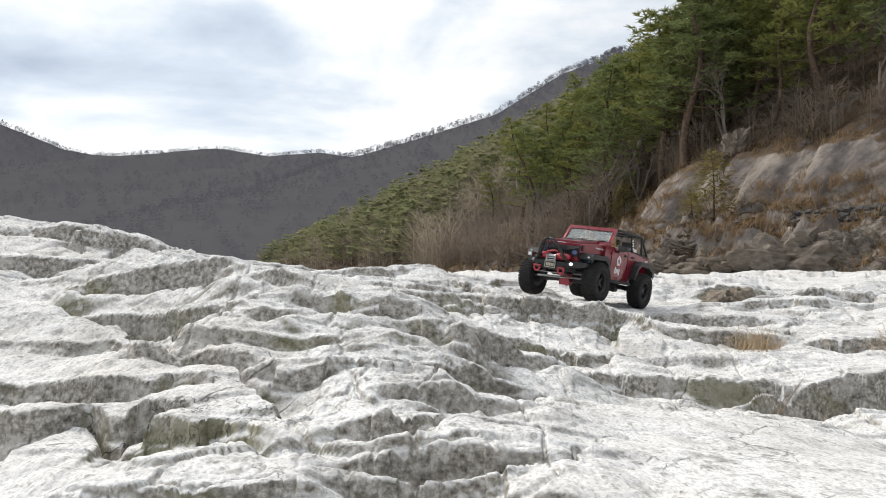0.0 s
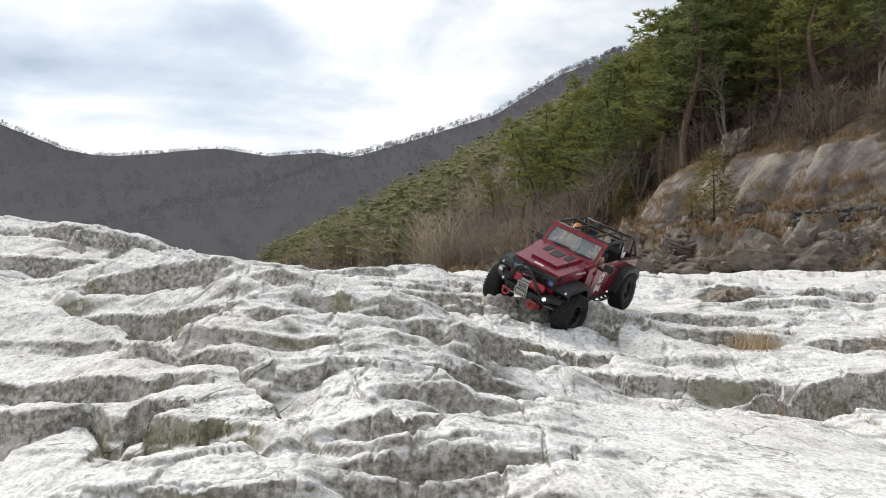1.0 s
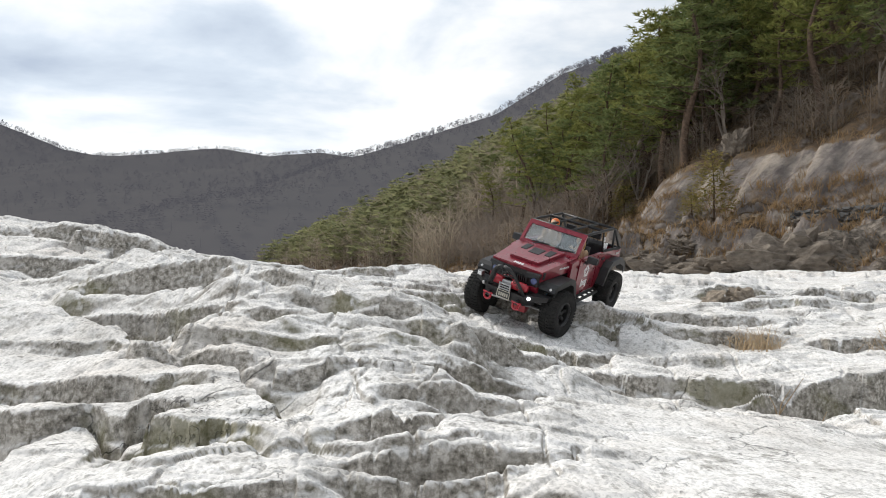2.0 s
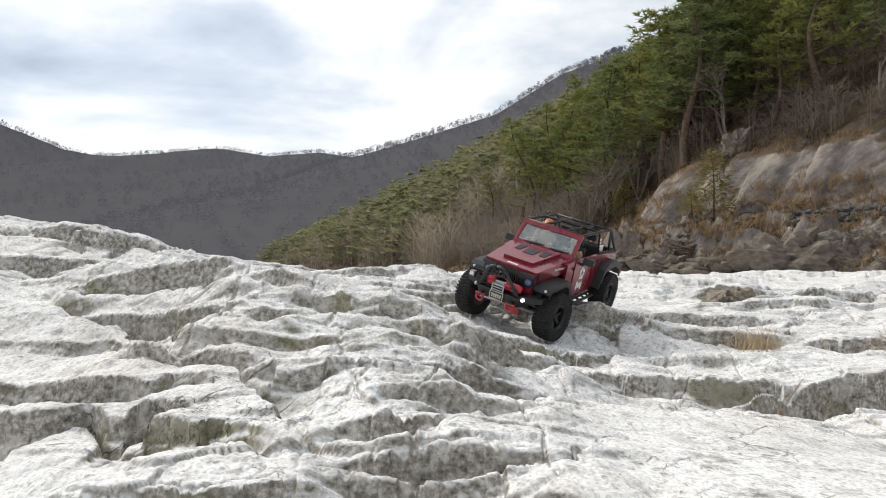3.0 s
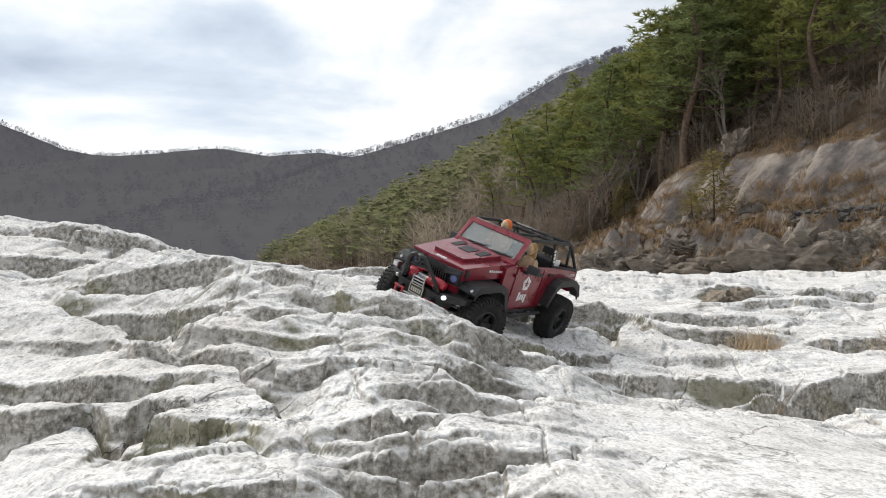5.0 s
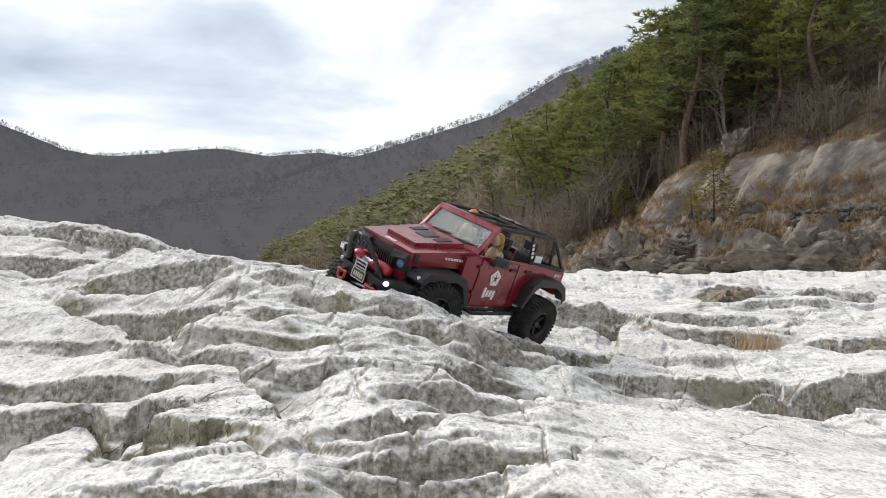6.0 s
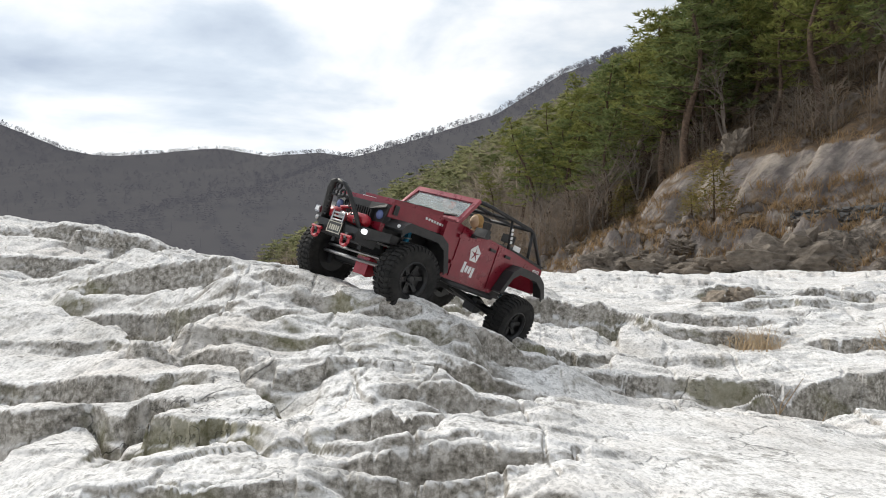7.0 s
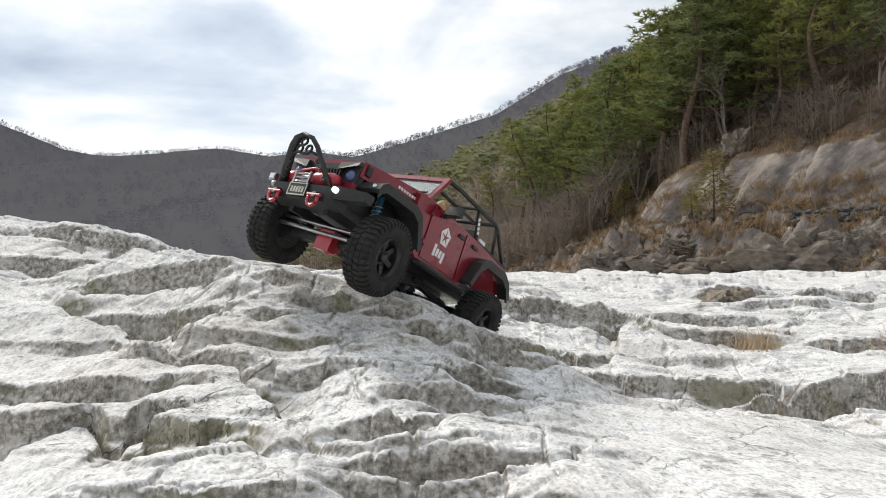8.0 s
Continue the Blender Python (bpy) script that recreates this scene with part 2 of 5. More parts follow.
def sheet(name, X, Y, Z, material):
    """A grid of points as one smooth mesh object."""
    r, c = X.shape
    me = bpy.data.meshes.new(name)
    me.vertices.add(r * c)
    me.vertices.foreach_set("co", np.stack([X, Y, Z], -1).astype(np.float32).ravel())
    k = (np.arange(r - 1)[:, None] * c + np.arange(c - 1)[None, :]).ravel()
    quads = np.stack([k, k + 1, k + c + 1, k + c], -1).astype(np.int32)
    me.loops.add(quads.size)
    me.loops.foreach_set("vertex_index", quads.ravel())
    me.polygons.add(len(quads))
    me.polygons.foreach_set("loop_start", np.arange(len(quads), dtype=np.int32) * 4)
    me.polygons.foreach_set("loop_total", np.full(len(quads), 4, np.int32))
    me.polygons.foreach_set("use_smooth", np.ones(len(quads), bool))
    me.update(calc_edges=True)
    me.materials.append(material)
    return new(name, me)


def soup(name, verts, faces, materials, slots=None, smooth_shade=False):
    """Arrays of points and of faces (all with the same number of corners) as one mesh object."""
    me = bpy.data.meshes.new(name)
    n, k = faces.shape
    me.vertices.add(len(verts))
    me.vertices.foreach_set("co", np.asarray(verts, np.float32).ravel())
    me.loops.add(n * k)
    me.loops.foreach_set("vertex_index", np.asarray(faces, np.int32).ravel())
    me.polygons.add(n)
    me.polygons.foreach_set("loop_start", np.arange(n, dtype=np.int32) * k)
    me.polygons.foreach_set("loop_total", np.full(n, k, np.int32))
    if slots is not None:
        me.polygons.foreach_set("material_index", np.asarray(slots, np.int32))
    if smooth_shade:
        me.polygons.foreach_set("use_smooth", np.ones(n, bool))
    me.update(calc_edges=True)
    for m in materials:
        me.materials.append(m)
    return me


# ---- bedrock: one sheet to the horizon ----
SECTION_Y = np.array([0.25, 0.5, 0.7, 0.9, 1.1, 1.35, 1.7, 2.2, 3.2, 6.0])
SECTIONS, LEDGES = [], []


def section(x, heights):
    SECTIONS.append((x, heights))


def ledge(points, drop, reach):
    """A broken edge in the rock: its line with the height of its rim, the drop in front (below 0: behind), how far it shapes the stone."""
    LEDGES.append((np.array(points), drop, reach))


section(-2.4, (0.27, 0.32, 0.357, 0.395, 0.445, 0.513, 0.581, 0.55, 0.45, 0.2))
section(-1.5, (0.194, 0.225, 0.263, 0.309, 0.342, 0.382, 0.47, 0.47, 0.35, 0.134))
section(-1.0, (0.151, 0.139, 0.19, 0.27, 0.289, 0.316, 0.4, 0.355, 0.285, 0.1))
section(-0.65, (0.096, 0.049, 0.13, 0.198, 0.224, 0.29, 0.325, 0.3, 0.26, 0.084))
section(-0.4, (0.062, 0.099, 0.146, 0.183, 0.275, 0.285, 0.285, 0.275, 0.235, 0.079))
section(-0.2, (0.068, 0.148, 0.18, 0.265, 0.262, 0.237, 0.285, 0.275, 0.225, 0.083))
section(0.0, (0.13, 0.135, 0.152, 0.202, 0.165, 0.189, 0.28, 0.275, 0.22, 0.104))
section(0.2, (0.136, 0.128, 0.124, 0.12, 0.142, 0.13, 0.197, 0.25, 0.225, 0.148))
section(0.45, (0.129, 0.119, 0.109, 0.109, 0.115, 0.124, 0.18, 0.202, 0.226, 0.203))
section(0.75, (0.111, 0.086, 0.061, 0.067, 0.093, 0.131, 0.153, 0.182, 0.178, 0.20))
section(1.2, (0.099, 0.077, 0.063, 0.065, 0.077, 0.095, 0.158, 0.172, 0.168, 0.19))
section(2.4, (0.089, 0.1, 0.106, 0.114, 0.129, 0.148, 0.153, 0.144, 0.155, 0.18))

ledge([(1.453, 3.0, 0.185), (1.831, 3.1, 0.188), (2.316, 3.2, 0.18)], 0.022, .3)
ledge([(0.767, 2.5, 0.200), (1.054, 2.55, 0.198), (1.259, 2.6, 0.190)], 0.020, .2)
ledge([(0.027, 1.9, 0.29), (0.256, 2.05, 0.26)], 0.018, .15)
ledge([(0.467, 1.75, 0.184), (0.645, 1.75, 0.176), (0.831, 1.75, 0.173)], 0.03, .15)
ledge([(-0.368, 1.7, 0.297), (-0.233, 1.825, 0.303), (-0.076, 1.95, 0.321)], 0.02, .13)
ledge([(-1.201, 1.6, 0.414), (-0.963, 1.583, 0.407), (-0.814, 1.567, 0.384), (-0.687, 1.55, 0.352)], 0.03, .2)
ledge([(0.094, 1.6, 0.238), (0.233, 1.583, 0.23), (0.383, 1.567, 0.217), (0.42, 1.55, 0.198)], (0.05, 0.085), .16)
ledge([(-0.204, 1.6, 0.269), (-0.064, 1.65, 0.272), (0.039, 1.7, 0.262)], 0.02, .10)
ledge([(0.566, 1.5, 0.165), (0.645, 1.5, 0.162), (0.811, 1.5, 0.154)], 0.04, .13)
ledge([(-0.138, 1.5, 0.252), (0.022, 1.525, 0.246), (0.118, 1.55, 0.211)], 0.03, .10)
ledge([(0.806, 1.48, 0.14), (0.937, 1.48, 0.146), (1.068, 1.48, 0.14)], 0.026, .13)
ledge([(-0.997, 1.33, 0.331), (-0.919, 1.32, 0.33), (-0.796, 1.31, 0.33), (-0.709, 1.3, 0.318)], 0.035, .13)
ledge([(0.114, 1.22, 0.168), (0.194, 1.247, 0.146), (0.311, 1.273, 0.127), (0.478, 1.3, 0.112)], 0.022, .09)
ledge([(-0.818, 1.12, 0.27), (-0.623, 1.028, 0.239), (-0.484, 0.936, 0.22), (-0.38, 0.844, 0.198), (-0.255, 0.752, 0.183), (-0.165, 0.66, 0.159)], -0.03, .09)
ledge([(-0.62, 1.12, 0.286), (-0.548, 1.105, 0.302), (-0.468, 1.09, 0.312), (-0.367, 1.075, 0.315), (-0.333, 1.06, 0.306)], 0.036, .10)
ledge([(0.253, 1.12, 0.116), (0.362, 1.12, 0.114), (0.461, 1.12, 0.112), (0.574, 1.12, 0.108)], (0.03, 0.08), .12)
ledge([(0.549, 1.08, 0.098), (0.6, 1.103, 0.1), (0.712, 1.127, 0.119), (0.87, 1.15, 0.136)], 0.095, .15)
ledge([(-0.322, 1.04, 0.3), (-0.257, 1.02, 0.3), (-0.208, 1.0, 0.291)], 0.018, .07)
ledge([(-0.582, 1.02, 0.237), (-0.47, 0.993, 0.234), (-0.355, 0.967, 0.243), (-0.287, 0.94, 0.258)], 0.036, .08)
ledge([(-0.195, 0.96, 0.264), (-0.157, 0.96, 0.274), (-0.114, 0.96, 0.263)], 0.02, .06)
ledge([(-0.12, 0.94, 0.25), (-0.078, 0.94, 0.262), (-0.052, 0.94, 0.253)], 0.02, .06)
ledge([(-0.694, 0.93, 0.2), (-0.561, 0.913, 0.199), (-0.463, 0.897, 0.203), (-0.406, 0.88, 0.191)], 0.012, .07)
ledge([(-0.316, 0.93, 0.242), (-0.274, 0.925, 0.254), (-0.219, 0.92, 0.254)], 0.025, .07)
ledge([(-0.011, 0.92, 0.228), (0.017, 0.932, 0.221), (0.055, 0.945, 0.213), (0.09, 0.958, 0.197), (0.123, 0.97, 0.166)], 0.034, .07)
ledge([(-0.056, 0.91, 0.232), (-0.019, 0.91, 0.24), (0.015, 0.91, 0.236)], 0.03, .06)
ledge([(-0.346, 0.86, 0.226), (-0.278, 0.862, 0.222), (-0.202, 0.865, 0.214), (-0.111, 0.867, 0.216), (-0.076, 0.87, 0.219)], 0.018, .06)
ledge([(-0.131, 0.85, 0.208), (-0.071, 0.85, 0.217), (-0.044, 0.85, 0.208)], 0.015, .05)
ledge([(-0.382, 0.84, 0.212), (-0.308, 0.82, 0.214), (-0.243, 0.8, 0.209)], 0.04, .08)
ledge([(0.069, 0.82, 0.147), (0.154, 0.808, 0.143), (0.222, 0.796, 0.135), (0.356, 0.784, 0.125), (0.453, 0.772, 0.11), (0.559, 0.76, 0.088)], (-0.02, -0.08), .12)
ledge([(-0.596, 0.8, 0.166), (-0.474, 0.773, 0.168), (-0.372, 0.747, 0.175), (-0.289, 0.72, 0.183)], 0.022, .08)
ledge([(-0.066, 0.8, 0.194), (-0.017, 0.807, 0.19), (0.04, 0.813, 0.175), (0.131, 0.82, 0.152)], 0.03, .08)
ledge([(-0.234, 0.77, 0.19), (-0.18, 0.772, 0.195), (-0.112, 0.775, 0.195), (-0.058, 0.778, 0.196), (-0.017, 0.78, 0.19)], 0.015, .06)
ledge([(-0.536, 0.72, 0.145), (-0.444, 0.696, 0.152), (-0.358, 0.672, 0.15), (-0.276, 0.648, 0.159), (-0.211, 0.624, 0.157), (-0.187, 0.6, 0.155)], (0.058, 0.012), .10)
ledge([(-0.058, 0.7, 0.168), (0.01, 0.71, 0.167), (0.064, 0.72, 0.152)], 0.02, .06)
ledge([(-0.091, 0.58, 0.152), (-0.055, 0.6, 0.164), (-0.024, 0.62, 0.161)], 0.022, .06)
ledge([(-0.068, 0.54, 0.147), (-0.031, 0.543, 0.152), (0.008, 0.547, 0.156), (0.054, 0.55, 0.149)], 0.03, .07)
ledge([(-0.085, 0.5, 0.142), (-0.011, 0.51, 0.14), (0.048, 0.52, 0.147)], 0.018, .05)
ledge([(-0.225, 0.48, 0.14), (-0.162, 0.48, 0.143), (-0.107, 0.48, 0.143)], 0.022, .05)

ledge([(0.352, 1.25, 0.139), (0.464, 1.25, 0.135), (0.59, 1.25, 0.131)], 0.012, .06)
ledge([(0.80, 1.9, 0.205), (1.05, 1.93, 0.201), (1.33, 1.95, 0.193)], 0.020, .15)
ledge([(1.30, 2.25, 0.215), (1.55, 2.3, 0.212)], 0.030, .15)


def ledge_shape(pts, drop, reach, px, py, wob, share):
    """The height that one broken edge asks for round it, and how near it is."""
    best, s, over, rim, way = np.full(px.shape, 1e9), np.zeros(px.shape), np.zeros(px.shape), np.zeros(px.shape), np.zeros(px.shape)
    for k in range(len(pts) - 1):
        p, e = pts[k], pts[k + 1] - pts[k]
        ln = math.hypot(e[0], e[1])
        t = ((px - p[0]) * e[0] + (py - p[1]) * e[1]) / ln ** 2
        tc = np.clip(t, 0, 1)
        d = np.hypot(px - p[0] - tc * e[0], py - p[1] - tc * e[1])
        side = ((py - p[1]) * e[0] - (px - p[0]) * e[1]) / ln
        now = d < best
        ends = ((k == 0) & (t < 0)) | ((k == len(pts) - 2) & (t > 1))
        best = np.where(now, d, best)
        s = np.where(now, np.where(ends, side, np.where(side >= 0, 1, -1) * d), s)
        over = np.where(now, np.where(ends, np.abs(t - tc) * ln, 0), over)
        rim = np.where(now, p[2] + tc * e[2], rim)
        way = np.where(now, (k + tc) / (len(pts) - 1), way)
    s = s + wob * min(1.2, reach / 0.07)
    first, last = drop if isinstance(drop, tuple) else (drop, drop)
    lens = 1.0 if isinstance(drop, tuple) or abs(first) > 0.05 else 0.50 + 0.75 * np.sin(math.pi * way)
    size = (first + (last - first) * way) * lens * np.clip(share + 0.5 * fbm(px * 10, py * 8, 2, 61), 0.2, 1.7) * np.exp(-(over / (0.6 * reach)) ** 2)
    width = 0.001 + 0.16 * max(abs(first), abs(last)) + 0.0075 * float(pts[:, 1].mean())
    if first > 0:
        # face in two breaks, with a narrow shelf between
        q = np.clip(-s / width, 0, 1)
        shelf = 0.62 * smooth(0.0, 0.42, q) + 0.38 * smooth(0.62, 1.0, q)
        goal = rim - size * shelf + 0.05 * np.minimum(np.maximum(s, 0), reach) - 0.06 * np.minimum(np.maximum(-s - width, 0), reach)
        goal = goal - min(0.012, 0.35 * first) * np.exp(-((s + width) / 0.007) ** 2)
        away = np.where(s > 0, best, np.maximum(best - width, 0))
    else:
        goal = rim + size * smooth(0, width, s) - 0.05 * np.minimum(np.maximum(-s, 0), reach)
        away = np.where(s < 0, best, np.maximum(best - width, 0))
    return goal, away


def ground_z(x, y):
    sx, sz = np.array([s[0] for s in SECTIONS]), np.array([s[1] for s in SECTIONS])
    i, j = np.clip(np.searchsorted(sx, x) - 1, 0, len(sx) - 2), np.clip(np.searchsorted(SECTION_Y, y) - 1, 0, len(SECTION_Y) - 2)
    a, b = np.clip((x - sx[i]) / (sx[i + 1] - sx[i]), 0, 1), np.clip((y - SECTION_Y[j]) / (SECTION_Y[j + 1] - SECTION_Y[j]), 0, 1)
    a, b = 0.5 * a + 0.5 * a * a * (3 - 2 * a), 0.5 * b + 0.5 * b * b * (3 - 2 * b)
    z = (sz[i, j] * (1 - a) + sz[i + 1, j] * a) * (1 - b) + (sz[i, j + 1] * (1 - a) + sz[i + 1, j + 1] * a) * b
    far = np.hypot(x, y)
    near = 1 - smooth(5.0, 13.0, far)
    # rims break back block by block
    cut, _, joint = blocks(x, y, 0.105, 0.22, 241, 70.0)
    chip, _, _ = blocks(x, y, 0.036, 0.08, 251, 60.0)
    wob = 0.024 * cut + 0.005 * chip * (1 - smooth(0.6, 1.0, y)) + 0.010 * fbm(x * 8, y * 8, 2, 41)
    # the broken edges, each giving way to the next by nearness
    total = np.full(x.shape, 1.0 / 0.085 ** 3)
    z = z * total
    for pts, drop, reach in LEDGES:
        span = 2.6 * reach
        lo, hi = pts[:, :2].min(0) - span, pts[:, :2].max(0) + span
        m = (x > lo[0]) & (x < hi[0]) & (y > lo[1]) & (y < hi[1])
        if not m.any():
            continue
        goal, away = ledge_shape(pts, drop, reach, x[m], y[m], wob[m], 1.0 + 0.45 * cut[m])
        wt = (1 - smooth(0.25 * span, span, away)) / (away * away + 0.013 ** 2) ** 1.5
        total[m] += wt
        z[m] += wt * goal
    z = z / total
    z = z - near * (1 - smooth(0.02, 0.20, x) * (1 - smooth(0.72, 0.85, y))) * 0.006 * (1 - smooth(0.0, 0.06, joint)) * smooth(0.0, 0.3, fbm(x * 3.3, y * 3.3, 2, 245))
    calm = 1 - 0.9 * smooth(0.05, 0.30, x) * (1 - smooth(0.72, 0.85, y))
    # bedding steps and plates of stone, one stepping over the other
    z = z + near * 0.004 * fbm(x * 6, y * 6, 3, 5)
    warp = 0.35 * fbm(x * 2.2, y * 2.2, 3, 11)
    for period, height, turn, seed in ((0.125, 0.008, 0.22, 21), (0.060, 0.005, 0.10, 31)):
        q = (y * math.cos(turn) + x * math.sin(turn)) / (period * (1 + 1.35 * smooth(1.2, 5, y))) + warp * 3.0
        saw = q - np.floor(q)
        keep = smooth(-0.05, 0.35, fbm(x * 3.1 + seed, y * 4.3, 3, seed))
        z = z + near * calm * height * keep * (smooth(0.0, 0.08, saw) - saw)
    for w, d, height, seed, where in ((0.30, 0.16, 0.015, 141, 0.35 + 0.65 * smooth(1.35, 1.9, y)), (0.14, 0.080, 0.0070, 151, 1.0), (0.05, 0.032, 0.0022, 181, 1.0)):
        grow = 1 + 1.2 * smooth(1.8, 6.0, y)
        up, lean, gap = blocks(x / grow, y / grow, w, d, seed, 60.0)
        some = smooth(-0.35, 0.2, fbm(x * 2.9, y * 2.9, 2, seed + 9))
        z = z + near * calm * where * some * height * (up - 0.6 * lean - 0.7 * (1 - smooth(0.0, 0.07, gap)))
    # shallow bedding steps across the flat bed further out
    q = 9.0 * np.log(np.maximum(y, 0.5)) + 1.7 * fbm(x * 0.9, y * 0.7, 4, 191) + 0.12 * x
    saw = q - np.floor(q)
    z = z + 0.040 * smooth(1.8, 2.6, y) * (1 + 1.2 * smooth(3, 9, y)) * (1 - smooth(16, 24, far)) * smooth(-0.3, 0.3, fbm(x * 1.3, y * 0.8, 2, 195)) * (smooth(0.0, 0.06, saw) - saw)
    # rounded weathering with sharp creases between, and fine grit
    wx, wy = x + 0.02 * fbm(x * 9, y * 9, 2, 77), y + 0.02 * fbm(x * 9 + 7, y * 9, 2, 78)
    knobs = 0.0042 * np.abs(vnoise(wx * 9, wy * 12, 81)) + 0.0026 * np.abs(vnoise(wx * 21, wy * 27, 82)) + 0.0018 * np.abs(vnoise(wx * 45, wy * 55, 83)) + 0.0014 * np.abs(vnoise(wx * 95, wy * 105, 84))
    z = z + np.maximum(near, 0.15) * (0.30 + 0.70 * calm) * (np.minimum(knobs, 0.010) - 0.005)
    # hummocks of the river bed beyond, then lower ground
    z = z + smooth(3.0, 8.0, far) * 0.11 * fbm(x * 0.55, y * 0.42, 5, 95, 0.6) - 0.5 * smooth(16, 60, far)
    return z


def geometric(a, b, step, ratio):
    v = [a]
    while v[-1] < b:
        v.append(v[-1] + step)
        step *= ratio
    return v


def build_ground():
    """Rows across the walk of the stone, each finer in its middle, widening with the distance."""
    ys = [-900, -300, -80, -20, -5, -1.5, -0.5, -0.1, 0.1, 0.2, 0.28] + geometric(0.33, 2.6, 0.0013, 1.0020)
    ys += geometric(ys[-1] + 0.008, 16.0, 0.0085, 1.013)
    ys += geometric(ys[-1] + 0.3, 1500, 0.35, 1.07)
    Y = np.array(ys)[:, None]
    wide = np.clip(Y, 0.35, 60.0)
    side = np.array(geometric(0.01, 1500, 0.012, 1.16))[None, :]
    mid = wide * np.linspace(-0.80, 0.80, 800)[None, :]
    X = np.concatenate([(mid[:, :1] - side)[:, ::-1], mid, mid[:, -1:] + side], 1)
    Y = Y + 0 * X
    Z = ground_z(X.ravel(), Y.ravel()).reshape(X.shape)
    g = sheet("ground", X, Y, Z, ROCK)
    tagged(g, "pale grey weathered bedrock in broken mossy ledges", "ground", kind="structure")


build_ground()

# ---- the hillside ----
FOOT = np.array([(15.0, 5.0), (9.5, 13.0), (6.2, 18.0), (3.0, 27.0), (-4.0, 58.0), (-22.0, 100.0), (-60.0, 190.0), (-130.0, 330.0), (-215.0, 470.0)])
INTO = np.array([0.90, 0.43])


def hill(u, d):
    """The hillside's point at u along its foot, d metres in from it."""
    u, d = np.asarray(u, float), np.asarray(d, float)
    k = np.clip(np.floor(u).astype(int), 0, len(FOOT) - 2)
    a = (u - k)[..., None]
    p = FOOT[k] * (1 - a) + FOOT[k + 1] * a + INTO * (d + 0.5 * fbm(u * 9, d * 0.02, 2, 101))[..., None]
    x, y = p[..., 0], p[..., 1]
    cliff = 1 - smooth(2.3, 3.1, u + 0.12 * fbm(u * 6, d * 0.2, 2, 105))
    grow = np.clip(y / 60.0, 0.35, 1.6)
    steep = np.interp(d, [0, 0.25, 0.6, 0.95, 1.3, 2.6, 3.1, 4.4, 5.6, 60, 120], [-0.1, 0.40, 0.58, 1.18, 1.34, 1.62, 2.1, 3.9, 4.6, 46, 72])
    gentle = np.interp(d, [0, 1, 4, 8, 60, 120], [-0.1, 0.5, 2.3, 4.6, 40, 60])
    z = steep * cliff + gentle * (1 - cliff)
    z = z * (1 - 0.14 * smooth(3.6, 5.0, u) - 0.24 * smooth(5.0, 6.2, u))
    rocky = smooth(0.1, 0.6, d) * (1 - 0.7 * smooth(5, 9, d)) * (1 - 0.55 * smooth(2.9, 3.4, d))
    z = z + rocky * (0.45 * fbm(x * 0.9, y * 0.9 + z * 0.7, 4, 111) + (0.75 - 0.55 * smooth(2.6, 3.4, d)) * (np.abs(fbm(x * 2.1, y * 2.1 + z, 4, 121)) - 0.28)) + smooth(4, 12, d) * 0.8 * fbm(x * 0.14, y * 0.14, 4, 131)
    return x, y, z


def build_hillside():
    us = np.concatenate([np.linspace(0.0, 3.4, 420), np.linspace(3.42, 8.0, 190)])
    ds = np.array([-2.0, -0.6] + geometric(0.0, 9.0, 0.05, 1.006) + geometric(9.3, 120, 0.5, 1.05))
    U, D = np.meshgrid(us, ds)
    X, Y, Z = hill(U, np.maximum(D, 0.0))
    X, Y, Z = X + np.minimum(D, 0) * INTO[0], Y + np.minimum(D, 0) * INTO[1], Z + np.minimum(D, 0) * 0.6
    h = sheet("hillside", X, Y, Z, SLOPE)
    tagged(h, "steep hillside of brown leaf litter and bare rock slabs", "hillside", kind="structure")


build_hillside()


# ---- ridges ----
def ridge(name, crest, run, bulge, material, label, seed, rows=60):
    """A long ridge: its crest line with heights, falling towards the valley over run metres."""
    c = np.array(crest)
    t = np.linspace(0, len(c) - 1, 260)
    cx, cy, cz = (np.interp(t, np.arange(len(c)), c[:, q]) for q in range(3))
    v = np.linspace(-0.25, 1.0, rows)[:, None]
    X = cx[None, :] + 0 * v
    Y = cy[None, :] - run * v
    Z = cz[None, :] * (1 - np.abs(v) ** bulge)
    Z = Z + cz[None, :] * 0.10 * fbm(X * 0.012, v * 2.2 + 0 * X, 4, seed) * np.sin(np.clip(np.abs(v), 0, 1) * math.pi) - 3 * np.maximum(v - 0.9, 0) * 10
    ob = sheet(name, X, Y, Z, material)
    tagged(ob, label, "mountain", kind="structure")
    return X, Y, Z


# all three ridges glow faintly: their material carries the haze
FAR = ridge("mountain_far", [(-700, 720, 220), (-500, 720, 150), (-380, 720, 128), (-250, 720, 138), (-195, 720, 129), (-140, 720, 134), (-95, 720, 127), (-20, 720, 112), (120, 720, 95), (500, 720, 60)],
            560, 1.1, HAZED_FARWOODS, "distant wooded winter mountain ridge, greyed by a painted haze glow", 201)
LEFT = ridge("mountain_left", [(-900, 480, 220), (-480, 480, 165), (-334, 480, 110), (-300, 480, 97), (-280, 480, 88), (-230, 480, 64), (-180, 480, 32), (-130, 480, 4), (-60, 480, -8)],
             330, 1.2, HAZED_FARWOODS, "wooded mountain shoulder, grey-brown in winter under a painted haze glow", 211)
